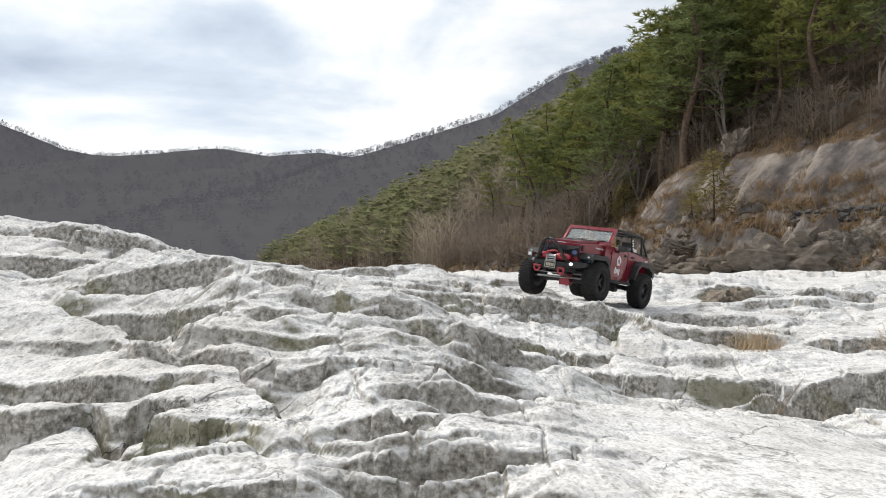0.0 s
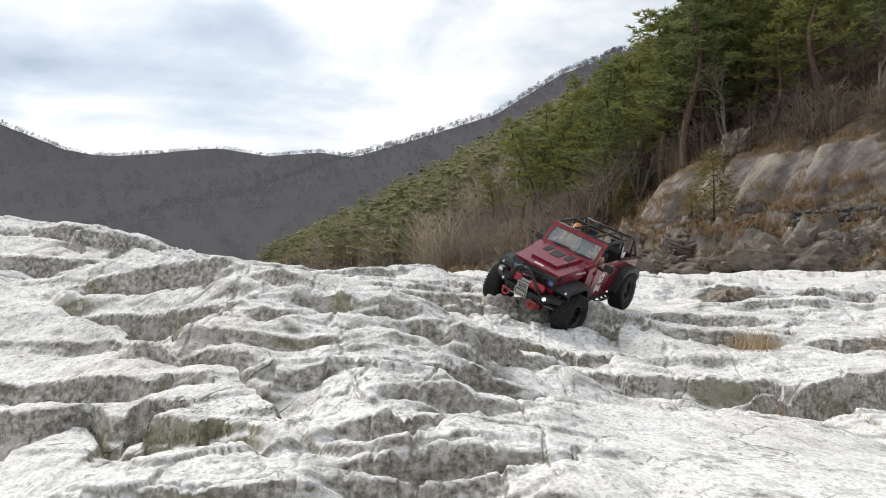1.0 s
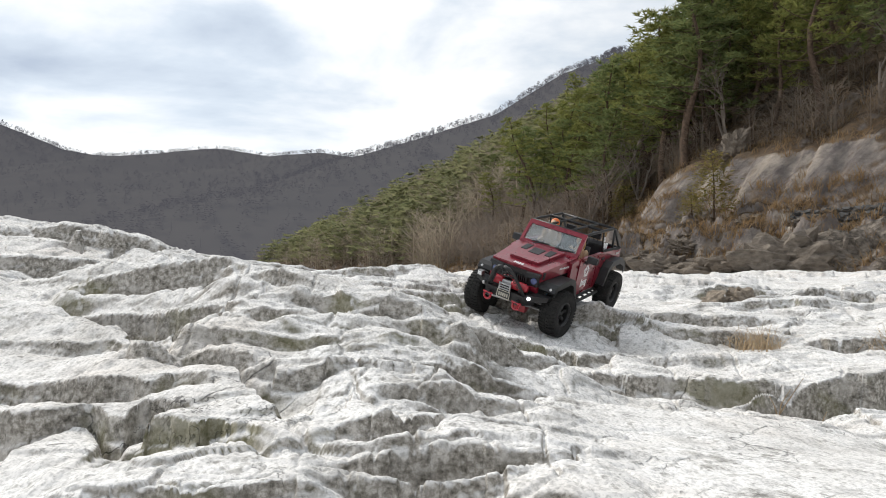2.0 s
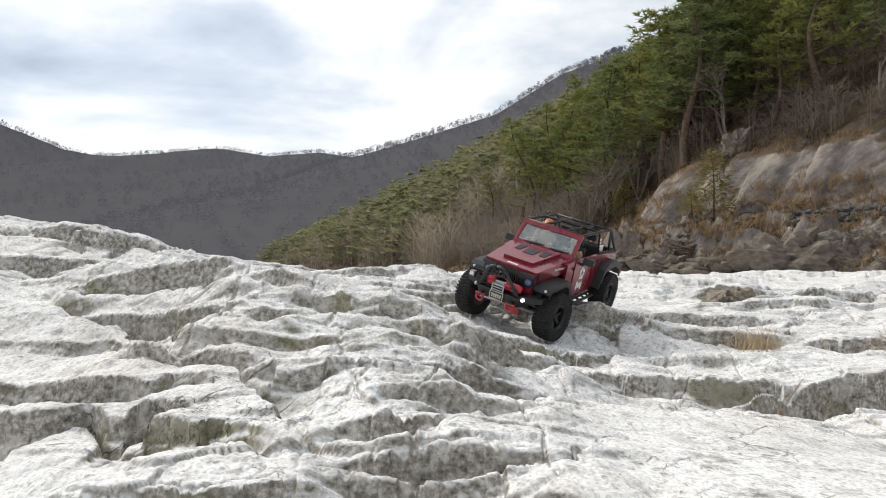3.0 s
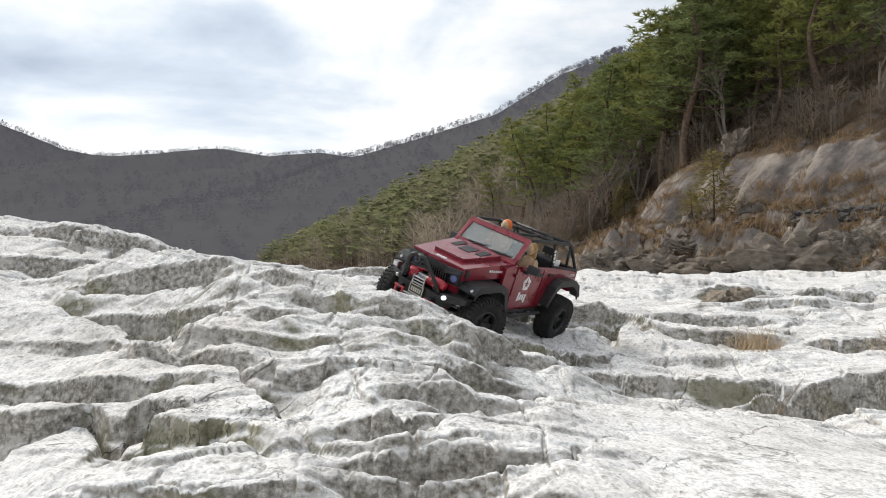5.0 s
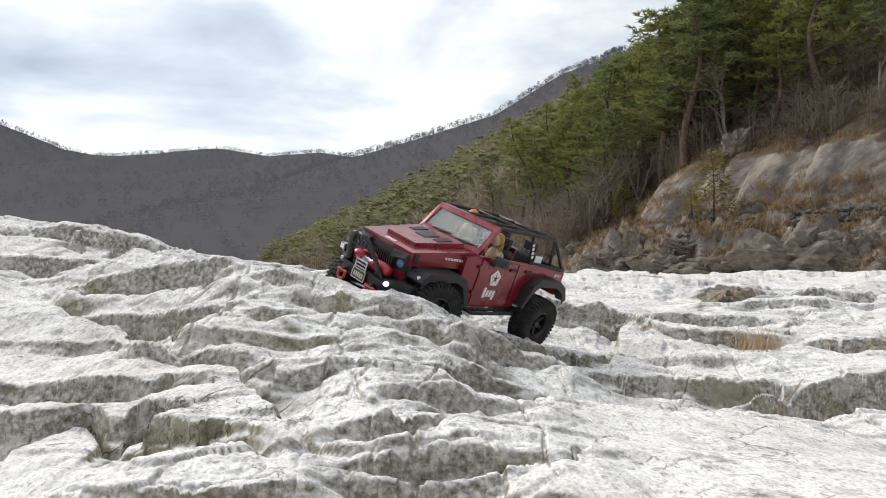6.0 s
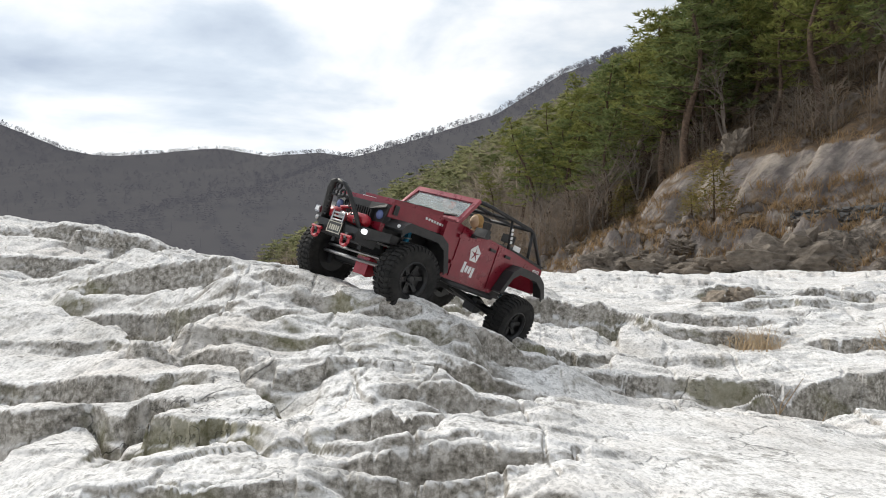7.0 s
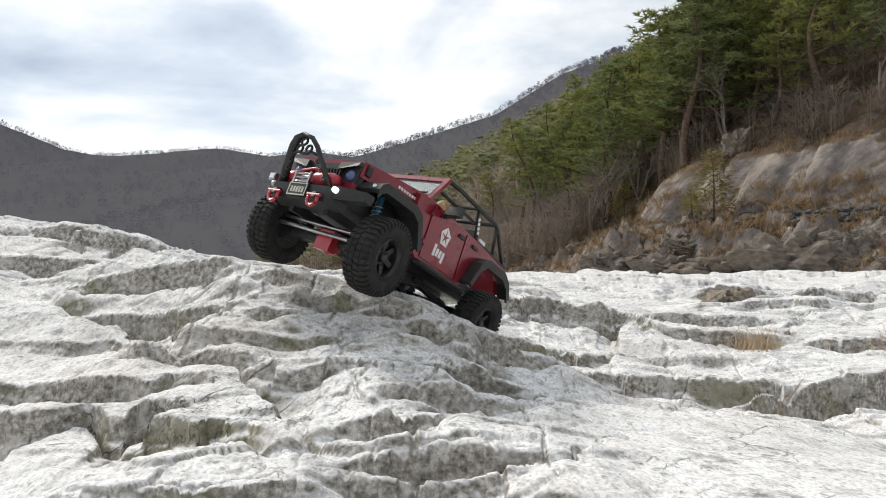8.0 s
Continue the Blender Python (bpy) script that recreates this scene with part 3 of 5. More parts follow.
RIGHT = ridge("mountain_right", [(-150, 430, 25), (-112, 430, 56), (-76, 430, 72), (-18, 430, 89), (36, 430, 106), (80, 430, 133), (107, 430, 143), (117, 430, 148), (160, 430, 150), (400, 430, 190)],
              280, 1.15, HAZED_FARWOODS, "long wooded mountain ridge with a rocky peak", 221)


# ---- woods ----
rng = np.random.default_rng(7)


def crown_soup(kind, n, seed):
    """Loose leaves or twigs of one small tree of height 1, as triangles."""
    r = np.random.default_rng(seed)
    if kind == "pine":
        t = r.uniform(0.22, 1.0, n) ** 0.9
        tier = np.round(t * 6) / 6 + r.normal(0, 0.02, n)
        rad = 0.34 * (1.12 - tier) ** 0.7 * np.sqrt(r.uniform(0.15, 1, n))
        a = r.uniform(0, 2 * math.pi, n)
        c = np.stack([rad * np.cos(a), rad * np.sin(a), tier], -1)
        out = np.stack([np.cos(a), np.sin(a), r.uniform(-0.25, 0.5, n)], -1)
        side = np.stack([-np.sin(a), np.cos(a), r.normal(0, 0.3, n)], -1)
        ln, wd = 0.13, 0.085
    else:
        t = r.uniform(0.05, 0.9, n)
        a = r.uniform(0, 2 * math.pi, n)
        rad = 0.26 * np.sin(np.clip(t, 0, 1) * 2.6 + 0.25) * r.uniform(0.0, 1, n)
        c = np.stack([rad * np.cos(a), rad * np.sin(a), t], -1)
        out = np.stack([0.8 * np.cos(a), 0.8 * np.sin(a), r.uniform(-0.15, 1.0, n)], -1)
        side = np.stack([-np.sin(a), np.cos(a), r.normal(0, 0.3, n)], -1)
        ln, wd = 0.17, 0.0060
    size = r.uniform(0.6, 1.4, (n, 1))
    v = np.stack([c - side * wd * size * 0.5, c + side * wd * size * 0.5, c + out * ln * size], 1)
    if kind != "pine":
        trunk = np.array([[[-0.012, 0, 0], [0.012, 0, 0], [0.0, 0.01, 0.95]], [[0, -0.012, 0], [0, 0.012, 0], [0.01, 0.0, 0.9]]])
        v = np.concatenate([v, trunk])
    return v


def scatter(name, kinds, places, heights, material, label, widen=1.0):
    """Many small trees as one loose mass."""
    all_v = []
    for k, v in enumerate(kinds):
        sel = np.arange(len(places)) % len(kinds) == k
        p, h = places[sel], heights[sel]
        a = rng.uniform(0, 2 * math.pi, len(p))
        c, s = np.cos(a)[:, None, None], np.sin(a)[:, None, None]
        x = (v[None, :, :, 0] * c - v[None, :, :, 1] * s) * widen
        y = (v[None, :, :, 0] * s + v[None, :, :, 1] * c) * widen
        w = np.stack([x, y, v[None, :, :, 2] + 0 * x], -1) * h[:, None, None, None] + p[:, None, None, :]
        all_v.append(w.reshape(-1, 3))
    verts = np.concatenate(all_v)
    me = soup(name, verts, np.arange(len(verts)).reshape(-1, 3), [material])
    tagged(new(name, me), label, "woods", kind="stuff")


PINE_SOUPS = [crown_soup("pine", 130, 300 + k) for k in range(5)]
BARE_SOUPS = [crown_soup("bare", 210, 320 + k) for k in range(5)]
LOW_PINES = [crown_soup("pine", 46, 340 + k) for k in range(4)]
LOW_BARE = [crown_soup("bare", 40, 350 + k) for k in range(4)]


def hill_places(n, u0, u1, d0, d1, seed, bias=1.0):
    r = np.random.default_rng(seed)
    u, d = r.uniform(u0, u1, n), d0 + (d1 - d0) * r.uniform(0, 1, n) ** bias
    x, y, z = hill(u, d)
    return np.stack([x, y, z - 0.1], -1), u, d


p, u, d = hill_places(2100, 3.9, 8.0, 1.0, 105, 401, 1.3)
keep = fbm(p[:, 0] * 0.03, p[:, 1] * 0.03, 3, 7) > -0.22
scatter("pine_woods", PINE_SOUPS, p[keep], rng.uniform(3.0, 6.2, keep.sum()), WOODS_GREEN, "dark green pine woods on the far slope")
p, u, d = hill_places(2600, 3.5, 8.0, 0.3, 100, 402, 1.3)
scatter("bare_woods", BARE_SOUPS, p, rng.uniform(2.6, 5.6, len(p)), WOODS, "grey-brown leafless winter woods on the slope", 1.25)
p, u, d = hill_places(520, 2.75, 4.3, 0.6, 14, 403, 1.2)
scatter("brushwood", BARE_SOUPS, p, rng.uniform(1.0, 2.6, len(p)), SHRUB, "tangle of brown leafless brushwood", 1.7)
p, u, d = hill_places(800, 0.9, 4.0, 4.9, 34, 404, 1.5)
scatter("undergrowth", BARE_SOUPS, p, rng.uniform(0.6, 1.9, len(p)), SHRUB, "brown winter undergrowth among the pines", 1.5)


def ridge_places(grid, n, seed, crest):
    X, Y, Z = grid
    r = np.random.default_rng(seed)
    i, j = r.integers(9, X.shape[0] - 1, n), r.integers(0, X.shape[1] - 1, n)
    i = np.where(r.uniform(0, 1, n) < crest, 12, i)
    a, b = r.uniform(0, 1, n), r.uniform(0, 1, n)

    def pick(A):
        return (A[i, j] * (1 - b) + A[i, j + 1] * b) * (1 - a) + (A[i + 1, j] * (1 - b) + A[i + 1, j + 1] * b) * a

    return np.stack([pick(X), pick(Y), pick(Z) - 0.4], -1)


# the far trees share the ridges' painted haze glow
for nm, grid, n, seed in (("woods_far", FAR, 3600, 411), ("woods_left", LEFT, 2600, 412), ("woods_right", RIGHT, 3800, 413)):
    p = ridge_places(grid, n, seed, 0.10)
    scatter(nm, LOW_PINES + LOW_BARE[:1], p, rng.uniform(2.6, 5.0, len(p)), HAZED_FARWOODS, "distant mixed winter woods on the mountain", 1.3)


# ---- pines near by, one by one ----
def branch_tube(verts, faces, pts, radii, seg=5):
    base = len(verts)
    pts = [Vector(q) for q in pts]
    for i, q in enumerate(pts):
        way = (pts[min(i + 1, len(pts) - 1)] - pts[max(i - 1, 0)]).normalized()
        s = way.cross(Vector((0.31, 0.77, 0.55))).normalized()
        w = s.cross(way)
        for k in range(seg):
            a = 2 * math.pi * k / seg
            verts.append(q + radii[i] * (math.cos(a) * s + math.sin(a) * w))
    for i in range(len(pts) - 1):
        for k in range(seg):
            a, b = base + i * seg + k, base + i * seg + (k + 1) % seg
            faces.append((a, b, b + seg, a + seg))


def make_pine(seed, needles):
    """A crooked pine of about 5 m: trunk with limbs, and layered pads of needles."""
    r = random.Random(seed)
    tall = r.uniform(4.6, 5.8)
    lean = (r.uniform(-0.5, 0.5), r.uniform(-0.5, 0.5))
    spine = []
    for k in range(9):
        t = k / 8
        spine.append(Vector((lean[0] * t * t + 0.16 * math.sin(2.3 * t * 3 + seed), lean[1] * t * t + 0.14 * math.cos(2.9 * t * 3 + seed), tall * t)))
    verts, faces, tris = [], [], []
    branch_tube(verts, faces, spine, [0.115 * (1 - 0.86 * k / 8) for k in range(9)], 8)
    for k in range(30):
        t = 0.30 + 0.69 * (k / 29) ** 0.95
        f = t * 8
        i = min(int(f), 7)
        root = spine[i].lerp(spine[i + 1], f - i)
        a = k * 2.4 + r.uniform(-0.5, 0.5)
        reach = (0.35 + 1.45 * (1 - t) ** 0.75) * r.uniform(0.65, 1.15)
        rise = r.uniform(-0.10, 0.28)
        tip = root + Vector((math.cos(a) * reach, math.sin(a) * reach, rise * reach + 0.05))
        midp = root.lerp(tip, 0.5) + Vector((0, 0, -0.04 * reach))
        branch_tube(verts, faces, [root, midp, tip], [0.028 * (1.15 - t), 0.018 * (1.15 - t), 0.006], 4)
        for q in range(9):
            w = 0.30 + 0.75 * (q / 8)
            c = root.lerp(tip, w) + Vector((r.gauss(0, 0.15), r.gauss(0, 0.15), r.gauss(0.05, 0.05)))
            for _ in range(13):
                b = r.uniform(0, 2 * math.pi)
                way = Vector((math.cos(b), math.sin(b), r.uniform(-0.15, 0.95))).normalized()
                sd = way.cross(Vector((r.gauss(0, 1), r.gauss(0, 1), r.gauss(0, 1)))).normalized() * 0.021
                tris.append((c - sd, c + sd, c + way * r.uniform(0.14, 0.27)))
    tree = new("pine_tree")
    me = bpy.data.meshes.new("trunk")
    me.from_pydata([tuple(v) for v in verts], [], faces)
    me.polygons.foreach_set("use_smooth", np.ones(len(me.polygons), bool))
    me.materials.append(BARK)
    trunk = new("trunk", me)
    trunk.parent = tree
    tv = np.array([[tuple(v) for v in t] for t in tris]).reshape(-1, 3)
    crown = new("crown", soup("crown", tv, np.arange(len(tv)).reshape(-1, 3), [needles]))
    crown.parent = tree
    tagged(trunk, "dark crooked trunk and limbs")
    tagged(crown, "layered green needle crown")
    tagged(tree, "crooked green pine rooted in the steep slope", "tree", "pines on the hillside")
    return tree


def make_bare_tree(seed):
    """A leafless tree of about 3.5 m."""
    r = random.Random(seed)
    verts, faces, tv, tf = [], [], [], []

    def grow(p, way, ln, rad, depth):
        q = p + way * ln
        m = p.lerp(q, 0.5) + Vector((r.gauss(0, 0.04), r.gauss(0, 0.04), 0)) * ln
        branch_tube(verts if depth < 2 else tv, faces if depth < 2 else tf, [p, m, q], [rad, rad * 0.82, rad * 0.62], 5 if depth < 2 else 3)
        if depth == 5:
            return
        for _ in range(3 if depth in (1, 2) else 2 + (depth == 3)):
            turn = Vector((r.gauss(0, 0.55), r.gauss(0, 0.55), r.gauss(0.18, 0.25)))
            grow(p.lerp(q, r.uniform(0.6, 1.0)), (way + turn).normalized(), ln * r.uniform(0.55, 0.8), rad * 0.52, depth + 1)

    for k in range(r.choice((1, 2, 3))):
        grow(Vector((r.gauss(0, 0.05), r.gauss(0, 0.05), 0)), Vector((r.gauss(0, 0.22), r.gauss(0, 0.22), 1)).normalized(), r.uniform(1.0, 1.4), 0.045, 0)
    tree = new("bare_tree")
    for nm, v, f, lb in (("trunk", verts, faces, "slim grey trunk"), ("crown", tv, tf, "fine leafless twigs")):
        me = bpy.data.meshes.new(nm)
        me.from_pydata([tuple(q) for q in v], [], f)
        me.materials.append(TWIG)
        tagged(new(nm, me), lb).parent = tree
    tagged(tree, "slim leafless grey tree at the foot of the slope", "tree", "leafless trees at the foot of the hill")
    return tree


def plant(models, spots, sizes, seed):
    r = random.Random(seed)
    for k, (x, y, z) in enumerate(spots):
        s = sizes[0] + (sizes[1] - sizes[0]) * r.random()
        m = pose(x, y, z - 0.12, r.uniform(-6, 6), r.uniform(-6, 6), r.uniform(0, 360)) @ Matrix.Diagonal((s, s, s * r.uniform(0.92, 1.12), 1))
        if k < len(models):
            models[k].matrix_basis = m
        else:
            copy = copy_thing(models[k % len(models)], Matrix())
            copy.matrix_basis = m


def spaced(n, u0, u1, d0, d1, gap, seed):
    """Spots on the hillside, none nearer to another than gap."""
    r = random.Random(seed)
    got = []
    for _ in range(n * 40):
        u, d = r.uniform(u0, u1), r.uniform(d0, d1)
        x, y, z = (float(v) for v in hill(np.array(u), np.array(d)))
        if all(math.hypot(x - q[0], y - q[1]) > gap for q in got):
            got.append((x, y, z))
        if len(got) == n:
            break
    return got


pines = [make_pine(k + 1, NEEDLES if k % 2 else NEEDLES_DARK) for k in range(6)]
plant(pines, spaced(96, 1.3, 3.5, 6.0, 20.0, 1.15, 501) + spaced(60, 2.6, 4.3, 5.0, 34.0, 1.8, 502) + spaced(5, 2.75, 3.2, 3.0, 4.6, 1.6, 503), (0.78, 1.25), 504)
slope_spots = spaced(18, 2.42, 3.35, 4.4, 11.0, 1.15, 505)
plant([copy_thing(pines[k % 6], Matrix()) for k in range(len(slope_spots))], slope_spots, (1.0, 1.38), 506)
slope_spots = spaced(8, 2.38, 2.66, 4.9, 6.6, 0.75, 507)
plant([copy_thing(pines[k % 6], Matrix()) for k in range(len(slope_spots))], slope_spots, (1.15, 1.42), 508)
bare = [make_bare_tree(k + 31) for k in range(5)]
plant(bare, spaced(46, 2.7, 4.4, 0.4, 9.0, 0.8, 511) + spaced(4, 1.2, 2.4, 5.2, 7.5, 1.1, 512), (0.75, 1.3), 514)


# ---- a young yellow-green pine against the slab ----
def young_pine(u, d, tall, seed):
    v = crown_soup("pine", 1500, seed)
    c = v.mean(1, keepdims=True)
    loose = np.random.default_rng(seed).normal(0, 1, c.shape) * np.array([0.05, 0.05, 0.075])
    v = ((c + loose) * np.array([1.0, 1.0, 0.95]) + (v - c) * 0.38).reshape(-1, 3) * tall
    tree = new("young_pine")
    crown = new("crown", soup("crown", v, np.arange(len(v)).reshape(-1, 3), [YOUNG]))
    crown.parent = tree
    verts, faces = [], []
    branch_tube(verts, faces, [(0, 0, -0.1), (0.04, 0.02, 0.5 * tall), (0.0, 0.0, 0.97 * tall)], [0.035, 0.025, 0.008], 6)
    me = bpy.data.meshes.new("trunk")
    me.from_pydata([tuple(q) for q in verts], [], faces)
    me.materials.append(BARK)
    new("trunk", me).parent = tree
    x, y, z = (float(q) for q in hill(np.array(u), np.array(d)))
    tree.matrix_basis = pose(x, y, z - 0.08)
    tagged(tree, "young yellow-green pine growing before the rock slab", "tree", "young pines by the slab")


young_pine(2.02, 2.3, 2.1, 381)
young_pine(2.16, 2.5, 1.3, 382)
young_pine(2.66, 3.2, 1.7, 383)


# ---- dry grass ----
def blades(centres, count, length, width, spread, seed):
    """Arching blades round each centre, as strips of three quads."""
    r = np.random.default_rng(seed)
    n = len(centres) * count
    c = np.repeat(centres, count, 0) + np.concatenate([r.normal(0, spread, (n, 2)), np.zeros((n, 1))], 1)
    a, ln = r.uniform(0, 2 * math.pi, n), length * r.uniform(0.5, 1.25, n)
    arch = r.uniform(0.35, 1.45, n)
    out = np.stack([np.cos(a), np.sin(a), 0 * a], -1)
    side = np.stack([-np.sin(a), np.cos(a), 0 * a], -1) * width
    rows = []
    for k, t in enumerate((0.0, 0.4, 0.75, 1.0)):
        mid = c + out * (ln * arch * t ** 1.6 * 0.9)[:, None] + np.array([0, 0, 1.0]) * (ln * (t - 0.42 * arch * t * t))[:, None]
        w = side * (1 - 0.85 * t)
        rows.append(np.stack([mid - w, mid + w], 1))
    v = np.stack(rows, 1).reshape(n, 8, 3)
    f = np.array([(0, 1, 3, 2), (2, 3, 5, 4), (4, 5, 7, 6)])
    faces = (np.arange(n)[:, None, None] * 8 + f[None]).reshape(-1, 4)
    return v.reshape(-1, 3), faces


p, u, d = hill_places(1500, 0.8, 4.2, 0.15, 3.8, 601)
v, f = blades(p, 16, 0.42, 0.012, 0.12, 602)
tagged(new("bank_grass", soup("bank_grass", v, f, [DRYGRASS])), "orange-brown dry grass on the bank", "grass", kind="stuff")
p, u, d = hill_places(420, 0.8, 3.2, 4.2, 9.0, 603)
v, f = blades(p, 14, 0.38, 0.012, 0.14, 604)
tagged(new("ledge_grass", soup("ledge_grass", v, f, [DRYGRASS])), "dry brown grass on the cliff ledges", "grass", kind="stuff")


def on_rock(x, y):
    return float(ground_z(np.array([x]), np.array([y]))[0])


def grass_tuft(name, x, y, count, length, label, seed, spread=0.028):
    v, f = blades(np.array([(0.0, 0.0, 0.0)]), count, length, 0.0011, spread, seed)
    ob = new(name, soup(name, v, f, [STRAW]))
    ob.matrix_basis = pose(x, y, on_rock(x, y) - 0.004)
    tagged(ob, label, "dry grass", kind="stuff")


grass_tuft("grass_tuft", 0.700, 1.43, 170, 0.075, "dry straw-coloured grass tuft in a rock crack", 611)
grass_tuft("grass_tuft", 1.02, 1.44, 70, 0.065, "small dry grass tuft between rocks", 613)


def dry_stalks():
    bm_pts = [((0.485, 0.93, 0.055), (0.515, 0.945, 0.085), (0.548, 0.95, 0.128)), ((0.487, 0.93, 0.055), (0.497, 0.94, 0.078), (0.522, 0.95, 0.106)), ((0.560, 0.95, 0.050), (0.566, 0.955, 0.066), (0.574, 0.955, 0.084)), ((0.488, 0.935, 0.055), (0.484, 0.94, 0.075), (0.478, 0.945, 0.092))]
    for pts in bm_pts:
        verts, faces = [], []
        low = Vector(pts[0])
        branch_tube(verts, faces, [Vector(q) - low for q in pts], [0.0012, 0.0010, 0.0005], 5)
        me = bpy.data.meshes.new("dry_stalk")
        me.from_pydata([tuple(q) for q in verts], [], faces)
        me.materials.append(STRAW)
        ob = new("dry_stalk", me)
        ob.matrix_basis = Matrix.Translation((low.x, low.y, on_rock(low.x, low.y) - 0.003)) @ Matrix.Scale(0.75, 4)
        tagged(ob, "pale dry grass stalk in the gully", "dry grass", "dry stalks in the gully")


dry_stalks()


# ---- loose stones ----
def stone_mesh(name, seed, squared, material, detail=3):
    bm = bmesh.new()
    bmesh.ops.create_icosphere(bm, subdivisions=detail, radius=1.0)
    off = Vector((seed * 3.7, seed * 1.9, seed * 5.3))
    for v in bm.verts:
        q = v.co.copy()
        big = max(abs(q.x), abs(q.y), abs(q.z))
        q = q.lerp(q / big * 0.8, squared)
        n = noise.fractal(q * 1.9 + off, 0.55, 2.1, 7) * 0.50
        s = math.floor((q.z + n) * 4 + 0.5) / 4 - q.z
        v.co = q * (1 + n) + Vector((0, 0, 0.14 * s * squared))
    me = bpy.data.meshes.new(name)
    bm.to_mesh(me)
    bm.free()
    me.materials.append(material)
    return me


BOULDERS = [stone_mesh("boulder", k + 1, 0.45 + 0.1 * k, BOULDER, 4) for k in range(4)]
r_st = random.Random(77)
spots = [(8.3, 15.2, 0.40, 1.2, 0.7, 0.78), (9.7, 14.4, 0.45, 0.9, 0.6, 0.72), (7.0, 15.9, 0.2, 0.8, 0.6, 0.42), (10.6, 13.6, 0.35, 1.0, 0.7, 0.62), (6.3, 17.8, 0.25, 0.9, 0.6, 0.45), (5.2, 20.0, 0.35, 0.9, 0.7, 0.5), (5.9, 16.6, 0.02, 0.42, 0.26, 0.14), (10.0, 21.6, 4.45, 0.42, 0.40, 0.62)]
for k in range(34):
    uu, dd = r_st.uniform(0.85, 3.3), r_st.uniform(-0.2, 1.9)
    x, y, z = (float(q) for q in hill(np.array(uu), np.array(max(dd, 0.0))))
    s = r_st.uniform(0.14, 0.42)
    spots.append((x, y, z, s * r_st.uniform(0.9, 1.6), s, s * r_st.uniform(0.55, 0.85)))
for k, (x, y, z, sx, sy, sz) in enumerate(spots):
    ob = new("boulder", BOULDERS[k % 4])
    ob.matrix_basis = pose(x, y, z, 0, r_st.uniform(-12, 12), r_st.uniform(-35, 35)) @ Matrix.Diagonal((sx, sy, sz, 1))
    tagged(ob, "large weathered grey-brown boulder at the cliff foot" if sx > 0.7 else "weathered grey-brown boulder in dry grass", "boulder", "boulders along the bank")

LOOSE = [stone_mesh("loose_stone", k + 11, 0.85, LOOSESTONE, 3) for k in range(2)]
for k, (x, y, sx, sy, sz, tip, lb) in enumerate(((0.925, 1.985, 0.046, 0.034, 0.032, 5, "brown angular loose stone on the bedrock"), (0.845, 1.99, 0.034, 0.040, 0.022, -35, "pale tilted loose slab on the bedrock"))):
    ob = new("loose_stone", LOOSE[k])
    ob.matrix_basis = pose(x, y, on_rock(x, y) + sz * 0.72, 0, tip, 20) @ Matrix.Diagonal((sx, sy, sz, 1))
    tagged(ob, lb, "stone")


def dry_stone_wall():
    """A low wall of dark stones along the terrace edge."""
    wall = new("stone_wall")
    tagged(wall, "low dry-stone wall of dark rough stones", "stone wall")
    shapes = [stone_mesh("stone", k + 21, 0.8, WALLSTONE, 2) for k in range(5)]
    r = random.Random(9)
    a, b = (Vector([float(q) for q in hill(np.array(u), np.array(1.75))]) for u in (1.60, 0.55))
    a.z, b.z = 1.22, 1.34
    along = (b - a).normalized()
    ang = math.degrees(math.atan2(along.y, along.x))
    for row in range(5):
        s = 0.0 + 0.1 * (row % 2) + (0.25 * (row - 3) if row > 3 else 0.0)
        while s < (b - a).length:
            w = r.uniform(0.12, 0.30)
            p = a + along * (s + w / 2) + Vector((0.04 * row, 0.06 * row, 0.135 * row + r.uniform(-0.03, 0.03)))
            ob = new("stone", shapes[r.randrange(5)])
            ob.parent = wall
            ob.matrix_basis = pose(*p, r.uniform(-12, 12), r.uniform(-12, 12), ang + r.uniform(-14, 14)) @ Matrix.Diagonal((w * 0.60, 0.13, 0.092 * r.uniform(0.8, 1.15), 1))
            s += w
dry_stone_wall()


# ---- the toy crawler car ----
def paint_material():
    k = Nodes("dark_red_car_paint", rough=0.32, metal=0.25, spec=0.4, coat=0.5)
    c = k.ramp(k.noise(60, 5, 0.6), [(0.3, (0.165, 0.005, 0.016)), (0.7, (0.22, 0.008, 0.024))])
    dust = k.grey(k.noise(24, 5, 0.65), 0.48, 0.8, 0.0, 0.09)
    k.color(k.mix(dust, c, (0.26, 0.15, 0.13)))
    k.link(k.grey(k.noise(30, 6, 0.7), 0.35, 0.75, 0.22, 0.5), k.b.inputs["Roughness"])
    return k.m


def glow(name, color, power):
    k = Nodes(name, 0.2)
    k.color(color)
    k.b.inputs["Emission Color"].default_value = (*color, 1)
    k.b.inputs["Emission Strength"].default_value = power
    return k.m


def glass_material():
    k = Nodes("clear_windshield", 0.04, 0.0, 0.6)
    k.color((0.72, 0.78, 0.80))
    k.b.inputs["Transmission Weight"].default_value = 0.86
    k.b.inputs["IOR"].default_value = 1.45
    k.link(k.grey(k.noise(90, 6, 0.7), 0.4, 0.8, 0.05, 0.28), k.b.inputs["Roughness"])
    return k.m


PAINT = paint_material()
PLASTIC = plain("black_plastic", ((0.010, 0.010, 0.011), (0.026, 0.026, 0.027), (0.02, 0.02, 0.02)), 90, 0.5, 0.0005)
RUBBER = plain("dusty_tyre_rubber", ((0.012, 0.012, 0.012), (0.040, 0.038, 0.036), (0.03, 0.03, 0.03)), 70, 0.85, 0.0006, spec=0.3)
